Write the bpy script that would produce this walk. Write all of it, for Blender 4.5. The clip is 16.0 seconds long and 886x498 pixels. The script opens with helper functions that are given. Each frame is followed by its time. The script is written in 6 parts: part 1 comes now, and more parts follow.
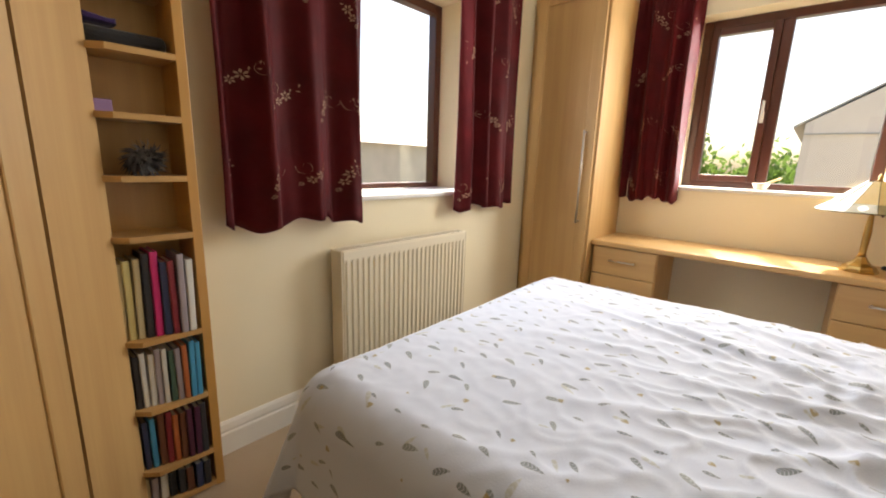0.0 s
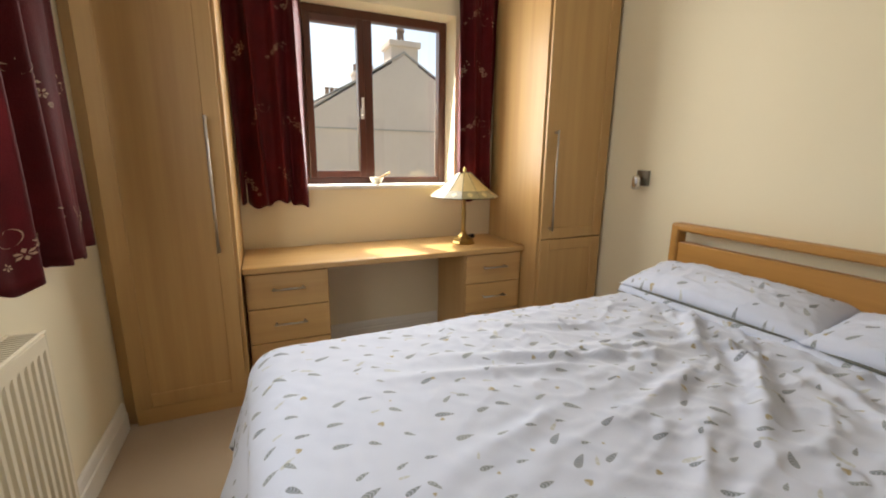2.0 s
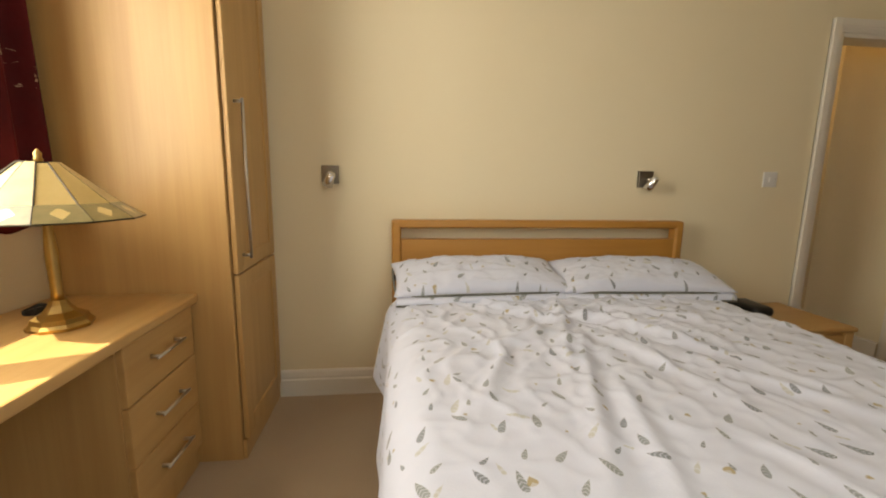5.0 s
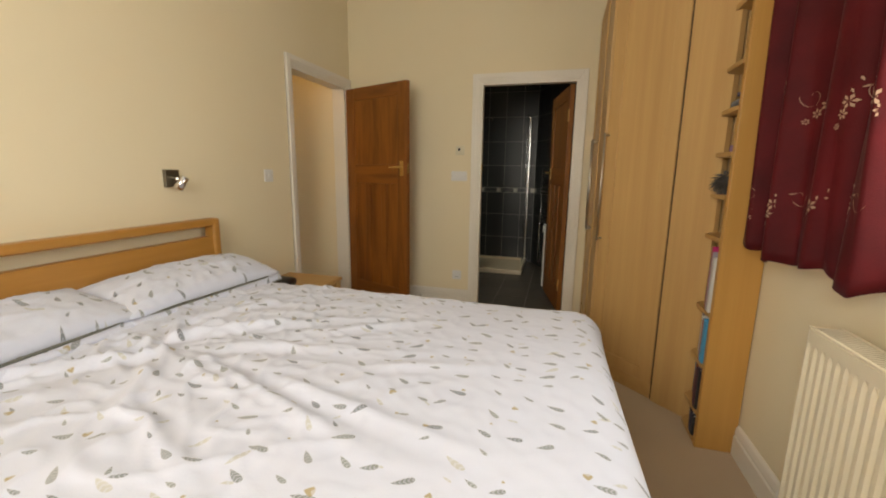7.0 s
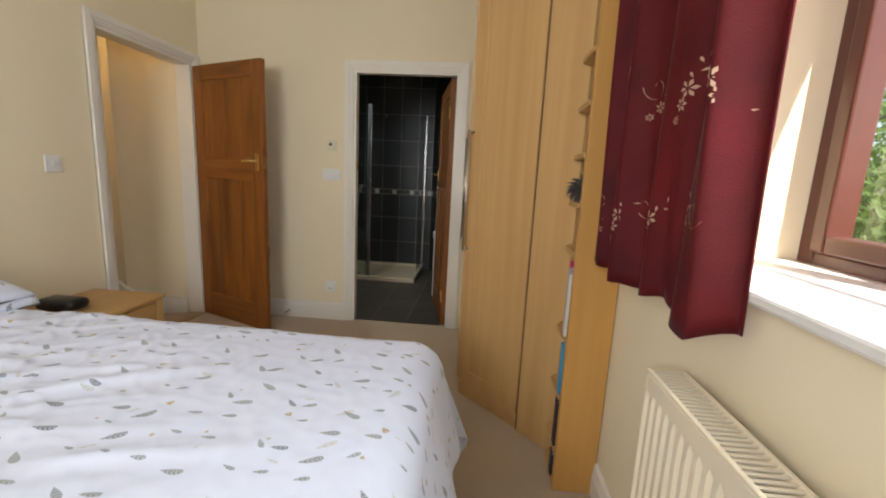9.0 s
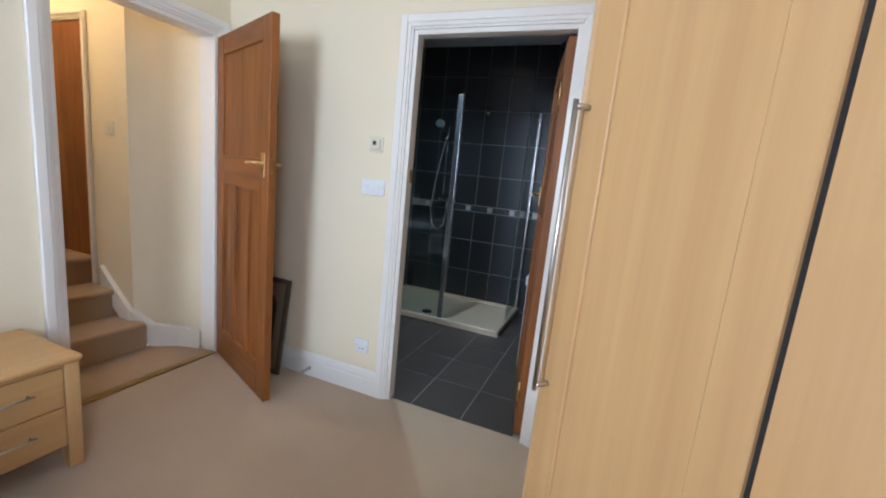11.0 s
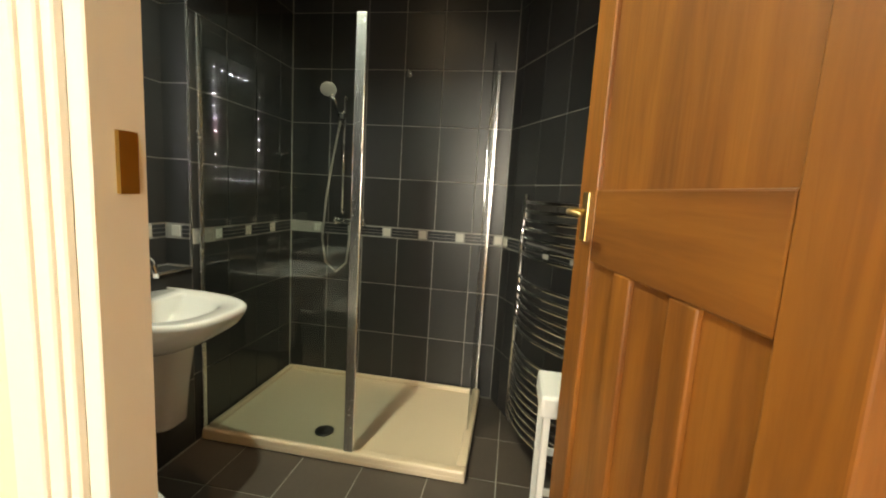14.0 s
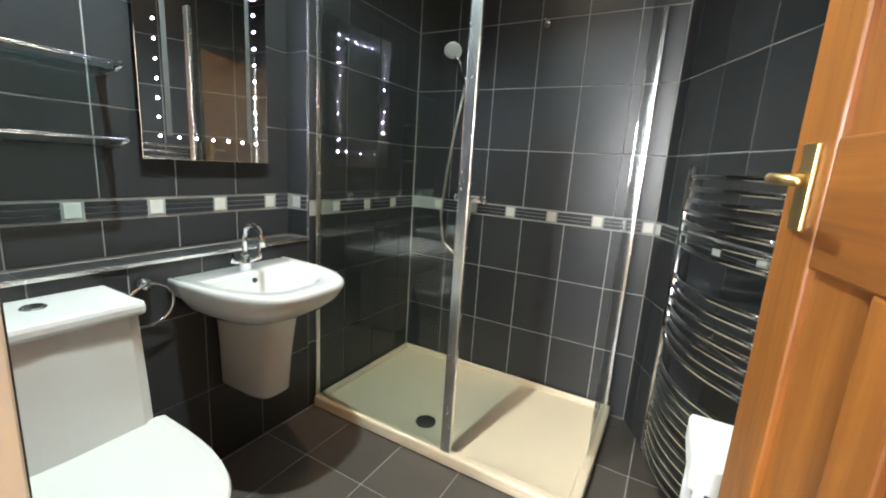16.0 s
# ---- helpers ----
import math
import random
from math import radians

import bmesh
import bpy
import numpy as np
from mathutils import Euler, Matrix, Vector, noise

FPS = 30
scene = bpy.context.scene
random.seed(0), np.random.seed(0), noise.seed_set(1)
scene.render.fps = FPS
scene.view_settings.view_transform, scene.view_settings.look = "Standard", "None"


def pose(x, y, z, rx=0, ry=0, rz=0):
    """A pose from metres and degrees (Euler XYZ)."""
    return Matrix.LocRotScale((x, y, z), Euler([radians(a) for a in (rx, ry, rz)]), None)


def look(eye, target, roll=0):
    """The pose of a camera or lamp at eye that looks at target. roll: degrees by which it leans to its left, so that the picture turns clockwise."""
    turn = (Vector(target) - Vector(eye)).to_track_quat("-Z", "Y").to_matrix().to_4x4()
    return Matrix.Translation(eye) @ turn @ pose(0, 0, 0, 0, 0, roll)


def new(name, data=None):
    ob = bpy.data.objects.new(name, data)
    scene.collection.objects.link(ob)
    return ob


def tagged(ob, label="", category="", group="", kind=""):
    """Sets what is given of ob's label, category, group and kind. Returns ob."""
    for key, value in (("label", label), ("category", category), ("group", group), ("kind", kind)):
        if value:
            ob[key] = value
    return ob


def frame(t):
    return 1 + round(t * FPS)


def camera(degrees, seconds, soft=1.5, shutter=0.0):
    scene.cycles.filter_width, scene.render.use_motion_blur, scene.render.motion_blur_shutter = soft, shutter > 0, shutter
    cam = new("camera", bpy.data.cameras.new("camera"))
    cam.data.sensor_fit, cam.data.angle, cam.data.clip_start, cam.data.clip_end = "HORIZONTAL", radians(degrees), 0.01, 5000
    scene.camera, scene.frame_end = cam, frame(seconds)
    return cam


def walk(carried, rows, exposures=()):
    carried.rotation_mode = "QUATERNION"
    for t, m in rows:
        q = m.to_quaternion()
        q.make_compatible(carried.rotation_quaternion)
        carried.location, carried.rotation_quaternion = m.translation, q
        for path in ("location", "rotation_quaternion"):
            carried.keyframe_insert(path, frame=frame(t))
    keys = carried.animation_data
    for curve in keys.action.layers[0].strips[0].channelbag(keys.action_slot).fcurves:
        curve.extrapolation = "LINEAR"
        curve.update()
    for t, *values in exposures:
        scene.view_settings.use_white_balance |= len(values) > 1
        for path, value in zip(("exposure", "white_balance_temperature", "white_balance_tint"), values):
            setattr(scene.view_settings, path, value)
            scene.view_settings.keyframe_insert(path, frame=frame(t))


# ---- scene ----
cam = camera(94.1, 16.0, soft=2.0)
PATH = [
    (0, (1.674, 1.246, 1.229), (0.38, 2.713, 0.813), 1.8),
    (0.5, (1.348, 1.315, 1.237), (0.462, 3.069, 0.868), 0.5),
    (1, (1.116, 1.465, 1.253), (0.756, 3.391, 0.854), 0.3),
    (1.5, (0.936, 1.644, 1.255), (1.103, 3.592, 0.835), 0.2),
    (2, (0.696, 1.832, 1.286), (1.469, 3.625, 0.857), 0.7),
    (2.5, (0.625, 2.055, 1.251), (1.831, 3.596, 0.841), 1.7),
    (3, (0.62, 2.335, 1.224), (2.078, 3.649, 0.842), 1.7),
    (3.2, (0.606, 2.443, 1.198), (2.146, 3.666, 0.832), 1.6),
    (5.3, (0.65, 3.515, 1.162), (2.5, 2.88, 0.747), 1.6),
    (5.5, (0.664, 3.601, 1.229), (2.38, 2.693, 0.748), 2.5),
    (6, (0.731, 3.619, 1.245), (2.118, 2.249, 0.797), 2.4),
    (6.5, (0.808, 3.649, 1.23), (1.79, 1.95, 0.848), 1.5),
    (7, (0.844, 3.7, 1.238), (1.367, 1.805, 0.872), 0.8),
    (7.5, (0.832, 3.707, 1.238), (1.047, 1.745, 0.918), 1.0),
    (8, (0.722, 3.605, 1.236), (0.812, 1.631, 0.931), 2.4),
    (8.5, (0.573, 3.451, 1.23), (0.669, 1.481, 0.902), 3.4),
    (8.7, (0.551, 3.383, 1.228), (0.668, 1.415, 0.891), 3.2),
    (10.8, (0.477, 2.088, 1.282), (1.115, 0.225, 0.933), 5.2),
    (11, (0.507, 1.963, 1.296), (1.229, 0.13, 0.954), 5.7),
    (11.5, (0.603, 1.663, 1.284), (1.574, -0.058, 0.975), 6.3),
    (12, (0.701, 1.392, 1.29), (1.723, -0.306, 1.021), 5.1),
    (12.5, (0.901, 1.144, 1.289), (1.582, -0.717, 1.021), 3.0),
    (13, (1.017, 0.897, 1.283), (1.374, -1.052, 1.013), 3.1),
    (13.5, (1.058, 0.587, 1.278), (1.351, -1.375, 1.025), 3.9),
    (14, (1.116, 0.345, 1.271), (1.437, -1.611, 1.003), 3.5),
    (14.5, (1.16, 0.157, 1.259), (1.626, -1.762, 0.942), 3.3),
    (15, (1.148, 0.062, 1.247), (1.869, -1.763, 0.859), 3.6),
    (15.5, (1.117, 0.04, 1.239), (2.021, -1.686, 0.791), 3.8),
    (16, (1.091, 0.034, 1.233), (2.042, -1.681, 0.839), 3.7),
]
EXPOSURES = [(0.0, 1.66, 6900, 9), (1.0, 1.28, 6600, 10), (2.0, 1.05, 6900, 8), (3.0, 0.88, 7500, 8), (5.5, 1.05, 8200, 8), (6.5, 1.3, 8000, 8), (8.5, 1.38, 7000, 9), (10.8, 2.38, 5100, 9), (11.1, 2.35, 5000, 9), (11.5, 2.33, 4650, 9), (12.2, 2.6, 5300, 10), (13.0, 2.75, 5500, 10), (13.55, 2.85, 6000, 11), (14.0, 3.5, 8800, 6), (14.6, 4.3, 7800, 6), (15.2, 4.3, 6500, 9), (16.0, 4.3, 6400, 9)]
SKY, SUN = 0.12, 5.0
LIGHT_W1, LIGHT_W2 = 11.5, 17.0
DOWN, HALL = 3.7, 4.5
walk(cam, [(t, look(eye, target, roll)) for t, eye, target, roll in PATH], EXPOSURES)

# ---- world, sun and large lights ----
world = bpy.data.worlds.new("world")
scene.world = world
world.use_nodes = True
wn = world.node_tree.nodes
sky = wn.new("ShaderNodeTexSky")
sky.sky_type, sky.sun_disc = "NISHITA", False
sky.sun_elevation, sky.sun_rotation = radians(56), radians(-22)
sky.dust_density, sky.air_density = 3.0, 1.0
world.node_tree.links.new(sky.outputs[0], wn["Background"].inputs[0])
wn["Background"].inputs[1].default_value = SKY


def lamp(name, kind, m, energy, color, **more):
    data = bpy.data.lights.new(name, kind)
    data.energy, data.color = energy, color
    for key, value in more.items():
        if key == "size":
            data.size = value
        elif key == "size_y":
            data.shape, data.size_y = "RECTANGLE", value
        elif key == "angle":
            data.angle = value
        elif key == "radius":
            data.shadow_soft_size = value
        elif key == "spot":
            data.spot_size, data.spot_blend = value, 0.6
    ob = new(name, data)
    ob.matrix_world = m
    return ob


SUN_WAY = Vector((0.20, -0.50, -0.82))
lamp("sun", "SUN", look((0, 0, 0), SUN_WAY), SUN, (1.0, 0.93, 0.82), angle=radians(0.55))
lamp("window_light_west", "AREA", look((-0.06, 2.75, 1.63), (1.2, 2.75, 1.42)), LIGHT_W1, (0.92, 0.96, 1.0), size=1.38, size_y=1.05)
lamp("window_light_north", "AREA", look((1.45, 4.64, 1.66), (1.45, 3.2, 1.43)), LIGHT_W2, (0.95, 0.97, 1.0), size=1.0, size_y=1.02)


# ---- materials ----
def mat(name, col, col2=None, rough=0.6, metal=0.0, scale=5.0, fine=90.0, bump=0.0, stretch=(1, 1, 1), mix=0.5, coat=0.0, sheen=0.0, random_tone=0.0, detail=4.0, warp=0.0):
    """A surface whose colour drifts between two tones at two scales, with fine relief."""
    m = bpy.data.materials.new(name)
    m.use_nodes = True
    n, link = m.node_tree.nodes, m.node_tree.links.new
    b = n["Principled BSDF"]
    col2 = col2 or tuple(c * 0.86 for c in col)
    co = n.new("ShaderNodeTexCoord")
    mp = n.new("ShaderNodeMapping")
    mp.inputs["Scale"].default_value = stretch
    link(co.outputs["Object"], mp.inputs[0])
    big, small = n.new("ShaderNodeTexNoise"), n.new("ShaderNodeTexNoise")
    for node, s in ((big, scale), (small, fine)):
        link(mp.outputs[0], node.inputs["Vector"])
        node.inputs["Scale"].default_value = s
        node.inputs["Detail"].default_value = detail
        node.inputs["Distortion"].default_value = warp
    ramp = n.new("ShaderNodeMapRange")
    ramp.inputs["From Min"].default_value, ramp.inputs["From Max"].default_value = 0.32, 0.68
    link(big.outputs[0], ramp.inputs[0])
    blend = n.new("ShaderNodeMath")
    blend.operation = "MULTIPLY_ADD"
    link(small.outputs[0], blend.inputs[0])
    blend.inputs[1].default_value = mix
    link(ramp.outputs[0], blend.inputs[2])
    half = n.new("ShaderNodeMath")
    half.operation, half.use_clamp = "DIVIDE", True
    link(blend.outputs[0], half.inputs[0])
    half.inputs[1].default_value = 1.0 + mix
    c = n.new("ShaderNodeMix")
    c.data_type = "RGBA"
    c.inputs[6].default_value, c.inputs[7].default_value = (*col, 1), (*col2, 1)
    link(half.outputs[0], c.inputs[0])
    out = c.outputs[2]
    if random_tone:
        info, hsv, r = n.new("ShaderNodeObjectInfo"), n.new("ShaderNodeHueSaturation"), n.new("ShaderNodeMapRange")
        link(info.outputs["Random"], r.inputs[0])
        r.inputs["To Min"].default_value, r.inputs["To Max"].default_value = 1 - random_tone, 1 + random_tone
        link(r.outputs[0], hsv.inputs["Value"])
        link(out, hsv.inputs["Color"])
        out = hsv.outputs[0]
    link(out, b.inputs["Base Color"])
    b.inputs["Metallic"].default_value = metal
    rr = n.new("ShaderNodeMapRange")
    rr.inputs["To Min"].default_value, rr.inputs["To Max"].default_value = max(0.02, rough * 0.85), min(1, rough * 1.15)
    link(small.outputs[0], rr.inputs[0])
    link(rr.outputs[0], b.inputs["Roughness"])
    b.inputs["Coat Weight"].default_value, b.inputs["Coat Roughness"].default_value = coat, 0.12
    b.inputs["Sheen Weight"].default_value = sheen
    if bump:
        bm_ = n.new("ShaderNodeBump")
        bm_.inputs["Strength"].default_value, bm_.inputs["Distance"].default_value = bump, 0.004
        link(small.outputs[0], bm_.inputs["Height"])
        link(bm_.outputs[0], b.inputs["Normal"])
    return m


def glass(name, tint=(1, 1, 1), rough=0.0):
    """A thin pane: clear, with a real mirror's gloss at a slant."""
    m = bpy.data.materials.new(name)
    m.use_nodes = True
    n, link = m.node_tree.nodes, m.node_tree.links.new
    n.remove(n["Principled BSDF"])
    clear, gloss, mixer, tilt = n.new("ShaderNodeBsdfTransparent"), n.new("ShaderNodeBsdfGlossy"), n.new("ShaderNodeMixShader"), n.new("ShaderNodeLayerWeight")
    clear.inputs[0].default_value = (*tint, 1)
    gloss.inputs["Roughness"].default_value = rough
    tilt.inputs[0].default_value = 0.5
    steep, share = n.new("ShaderNodeMath"), n.new("ShaderNodeMath")
    steep.operation, share.operation = "POWER", "MULTIPLY_ADD"
    link(tilt.outputs["Facing"], steep.inputs[0])
    steep.inputs[1].default_value = 5.0
    link(steep.outputs[0], share.inputs[0])
    share.inputs[1].default_value, share.inputs[2].default_value = 0.92, 0.08
    link(share.outputs[0], mixer.inputs[0])
    link(clear.outputs[0], mixer.inputs[1])
    link(gloss.outputs[0], mixer.inputs[2])
    link(mixer.outputs[0], n["Material Output"].inputs[0])
    return m


def glow(name, col, strength):
    m = bpy.data.materials.new(name)
    m.use_nodes = True
    b = m.node_tree.nodes["Principled BSDF"]
    b.inputs["Base Color"].default_value = b.inputs["Emission Color"].default_value = (*col, 1)
    b.inputs["Emission Strength"].default_value = strength
    return m


M_WALL = mat("cream_wall_paint", (0.80, 0.71, 0.515), (0.77, 0.675, 0.475), 0.75, scale=1.2, fine=160, bump=0.06)
M_CEIL = mat("white_ceiling_paint", (0.82, 0.80, 0.76), rough=0.85, fine=120, bump=0.05)
M_GLOSSWHITE = mat("white_gloss_paint", (0.80, 0.77, 0.70), (0.76, 0.72, 0.64), 0.35, scale=3, fine=50, bump=0.03)
M_CARPET = mat("beige_carpet", (0.50, 0.375, 0.245), (0.40, 0.29, 0.185), 0.95, scale=2.5, fine=420, bump=0.8, mix=1.1, sheen=0.3)
M_STAIRCARPET = mat("brown_stair_carpet", (0.44, 0.29, 0.15), (0.34, 0.215, 0.10), 0.95, scale=2.5, fine=420, bump=0.8, mix=1.1, sheen=0.3)
M_OAKV = mat("maple_laminate_upright", (0.59, 0.375, 0.155), (0.47, 0.275, 0.105), 0.42, scale=3.2, fine=22, stretch=(6, 6, 0.22), mix=0.7, bump=0.03, detail=6)
M_OAKH = mat("maple_laminate_level", (0.59, 0.37, 0.15), (0.48, 0.28, 0.105), 0.38, scale=3.2, fine=22, stretch=(0.22, 6, 6), mix=0.7, bump=0.03, detail=6)
M_OAKY = mat("maple_laminate_shelf", (0.56, 0.34, 0.13), (0.46, 0.26, 0.09), 0.42, scale=3.2, fine=22, stretch=(6, 0.22, 6), mix=0.7, bump=0.03, detail=6)
M_HEADB = mat("honey_oak_veneer", (0.46, 0.225, 0.052), (0.37, 0.17, 0.036), 0.38, scale=4, fine=26, stretch=(6, 0.3, 6), mix=0.7, bump=0.03, detail=6)
M_HONEY = mat("honey_maple_upright", (0.55, 0.30, 0.085), (0.46, 0.235, 0.06), 0.4, scale=3.2, fine=22, stretch=(6, 6, 0.22), mix=0.7, bump=0.03, detail=6)
M_DOORV = mat("varnished_pine_upright", (0.33, 0.118, 0.020), (0.12, 0.036, 0.006), 0.46, scale=2.6, fine=16, stretch=(5, 5, 0.45), mix=0.7, bump=0.08, coat=0.10, detail=7, warp=0.9)
M_DOORH = mat("varnished_pine_level", (0.31, 0.110, 0.018), (0.12, 0.036, 0.006), 0.46, scale=2.6, fine=16, stretch=(0.35, 5, 5), mix=0.7, bump=0.08, coat=0.10, detail=7, warp=0.9)
M_BROWNFRAME = mat("mahogany_window_frame", (0.10, 0.028, 0.016), (0.065, 0.018, 0.011), 0.35, scale=3, fine=22, stretch=(4, 4, 0.4), mix=0.7, coat=0.2)
M_SILL = mat("white_sill", (0.80, 0.78, 0.74), rough=0.4, fine=40, bump=0.02)
M_RAD = mat("cream_radiator_enamel", (0.74, 0.66, 0.50), (0.70, 0.62, 0.46), 0.38, scale=2, fine=40)
M_RADTOP = mat("radiator_grille_enamel", (0.62, 0.55, 0.42), rough=0.45)
# near-black for the joint pegs, and for shade painted into gaps and an opening
M_DARK = mat("dark_peg_and_gap_shade", (0.02, 0.016, 0.013), rough=0.9)
M_STEEL = mat("brushed_steel", (0.62, 0.59, 0.54), (0.52, 0.49, 0.45), 0.3, 1.0, scale=6, fine=120)
M_CHROME = mat("chrome", (0.82, 0.82, 0.83), (0.74, 0.74, 0.76), 0.07, 1.0)
M_ALU = mat("satin_aluminium", (0.86, 0.86, 0.85), (0.80, 0.80, 0.79), 0.26, 1.0)
M_NICKEL = mat("dull_dark_nickel", (0.24, 0.215, 0.175), (0.19, 0.17, 0.14), 0.42, 1.0, scale=9)
M_BRASS = mat("aged_brass", (0.50, 0.34, 0.12), (0.34, 0.22, 0.08), 0.32, 1.0, scale=12, fine=60)
M_BRASSB = mat("bright_brass", (0.78, 0.58, 0.26), (0.66, 0.47, 0.2), 0.36, 1.0)
M_CURTAIN = mat("burgundy_curtain_cloth", (0.110, 0.004, 0.007), (0.050, 0.002, 0.0035), 0.62, scale=6, fine=300, bump=0.3, sheen=0.04)
M_CURTAIN.node_tree.nodes["Principled BSDF"].inputs["Specular IOR Level"].default_value = 0.18
M_EMBROID = mat("cream_embroidery_thread", (0.46, 0.30, 0.20), (0.34, 0.20, 0.13), 0.6, fine=300, bump=0.4)
M_WHITE = mat("white_plastic", (0.80, 0.80, 0.78), rough=0.4)
M_CREAMPLASTIC = mat("cream_plastic", (0.74, 0.69, 0.52), rough=0.4)
M_CERAMIC = mat("white_ceramic", (0.56, 0.55, 0.53), (0.54, 0.53, 0.51), 0.12, coat=0.5, scale=2)
M_TRAY = mat("cream_shower_tray", (0.72, 0.59, 0.43), (0.68, 0.55, 0.39), 0.3, scale=2, fine=60)
M_BLACK = mat("black_plastic", (0.012, 0.012, 0.014), rough=0.35)
M_TILE = mat("slate_grey_wall_tile", (0.032, 0.032, 0.033), (0.023, 0.023, 0.024), 0.36, scale=2, fine=30, bump=0.008, random_tone=0.14)
M_FTILE = mat("dark_brown_floor_tile", (0.085, 0.068, 0.056), (0.062, 0.050, 0.042), 0.42, scale=3, fine=60, bump=0.03, random_tone=0.12)
M_GROUT = mat("pale_grey_grout", (0.36, 0.35, 0.325), (0.28, 0.27, 0.25), 0.9, scale=8, fine=120, bump=0.2)
M_BORDERSQ = mat("pale_mosaic_square", (0.62, 0.60, 0.55), (0.5, 0.48, 0.44), 0.3, random_tone=0.15)
M_BORDERDK = mat("dark_mosaic_strip", (0.022, 0.024, 0.028), (0.04, 0.042, 0.046), 0.3, scale=20)
M_GLASS = glass("clear_window_glass")
M_SHOWERGLASS = glass("shower_glass", (0.93, 0.96, 0.94))
M_SHELFGLASS = glass("green_edged_shelf_glass", (0.80, 0.90, 0.88))
M_MIRROR = mat("silvered_mirror", (0.86, 0.88, 0.87), (0.86, 0.88, 0.87), 0.01, 1.0)
M_LED = glow("white_led", (0.70, 0.70, 1.0), 30.0)


# ---- building helpers ----
PLACE = {}


def thing(name, label="", category="", group="", kind="", m=None):
    """An Empty at a thing's base, to which its parts are hung."""
    ob = new(name)
    m = m or Matrix()
    ob.matrix_world = m
    PLACE[ob] = m.copy()
    return tagged(ob, label, category, group, kind)


def part(name, bm, material, parent=None, label="", local=False, smooth=False, **tags):
    """Links a bmesh as one mesh object. World coordinates, or the parent's own if local."""
    if isinstance(bm, bpy.types.Mesh):
        mesh = bm
    else:
        up = PLACE.get(parent)
        if up is not None and not local:
            bm.transform(up.inverted())
        bmesh.ops.recalc_face_normals(bm, faces=bm.faces)
        mesh = bpy.data.meshes.new(name)
        bm.to_mesh(mesh)
        bm.free()
        for mm in material if isinstance(material, (list, tuple)) else [material]:
            mesh.materials.append(mm)
        if smooth:
            mesh.shade_smooth()
    ob = new(name, mesh)
    if parent is not None:
        ob.parent = parent
        PLACE[ob] = PLACE[parent]
    else:
        PLACE[ob] = Matrix()
    return tagged(ob, label, **tags)


def box(bm, lo, hi, bevel=0.0, segments=2, m=None):
    """Adds a box from corner to corner, its edges rounded by bevel."""
    lo, hi = Vector(lo), Vector(hi)
    made = bmesh.ops.create_cube(bm, size=1.0, matrix=Matrix.Translation((lo + hi) / 2) @ Matrix.Diagonal((*(hi - lo), 1)))
    verts = made["verts"]
    if bevel:
        edges = list({e for v in verts for e in v.link_edges})
        res = bmesh.ops.bevel(bm, geom=edges, offset=bevel, segments=segments, profile=0.5, affect="EDGES")
        verts = list({v for f in res["faces"] for v in f.verts} | {v for v in verts if v.is_valid})
    if m is not None:
        bmesh.ops.transform(bm, matrix=m, verts=verts)
    return bm


def boxes(*items, bevel=0.0, m=None):
    bm = bmesh.new()
    for lo, hi in items:
        box(bm, lo, hi, bevel, m=m)
    return bm


def lathe(bm, profile, m=None, steps=24, squash=1.0, start=0.0, end=360.0):
    """Turns (radius, height) pairs about the z axis."""
    full = abs(end - start) >= 359.9
    count = steps if full else steps + 1
    rings = []
    for r, z in profile:
        ring = []
        for k in range(count):
            a = radians(start + (end - start) * k / steps)
            v = Vector((r * math.cos(a), r * math.sin(a) * squash, z))
            ring.append(bm.verts.new(m @ v if m else v))
        rings.append(ring)
    for a, b in zip(rings, rings[1:]):
        for k in range(steps):
            j = (k + 1) % count
            bm.faces.new((a[k], a[j], b[j], b[k]))
    for ring, flip in ((rings[0], True), (rings[-1], False)):
        if full:
            bm.faces.new(list(reversed(ring)) if flip else ring)
    return bm


def tube(bm, points, radius, sides=8, closed=False):
    """A round bar along points."""
    pts = [Vector(p) for p in points]
    rings = []
    count = len(pts)
    for i, p in enumerate(pts):
        a = pts[(i - 1) % count] if closed or i else p
        b = pts[(i + 1) % count] if closed or i < count - 1 else p
        way = (b - a).normalized()
        side = way.cross(Vector((0, 0, 1)) if abs(way.z) < 0.9 else Vector((0, 1, 0))).normalized()
        up = side.cross(way)
        r = radius[i] if isinstance(radius, (list, tuple)) else radius
        rings.append([bm.verts.new(p + r * (math.cos(t) * side + math.sin(t) * up)) for t in (2 * math.pi * k / sides for k in range(sides))])
    pairs = list(zip(rings, rings[1:])) + ([(rings[-1], rings[0])] if closed else [])
    for a, b in pairs:
        for k in range(sides):
            bm.faces.new((a[k], a[(k + 1) % sides], b[(k + 1) % sides], b[k]))
    if not closed:
        bm.faces.new(list(reversed(rings[0])))
        bm.faces.new(rings[-1])
    return bm


def prism(bm, plan, z0, z1):
    """A solid over a plan of (x, y) corners."""
    low, high = [bm.verts.new((x, y, z0)) for x, y in plan], [bm.verts.new((x, y, z1)) for x, y in plan]
    n = len(plan)
    for k in range(n):
        bm.faces.new((low[k], low[(k + 1) % n], high[(k + 1) % n], high[k]))
    bm.faces.new(list(reversed(low)))
    bm.faces.new(high)
    return bm


def bevelled(bm, width, segments=2):
    bmesh.ops.bevel(bm, geom=list(bm.edges), offset=width, segments=segments, profile=0.5, affect="EDGES")
    return bm


def pane(bm, corners):
    bm.faces.new([bm.verts.new(c) for c in corners])
    return bm


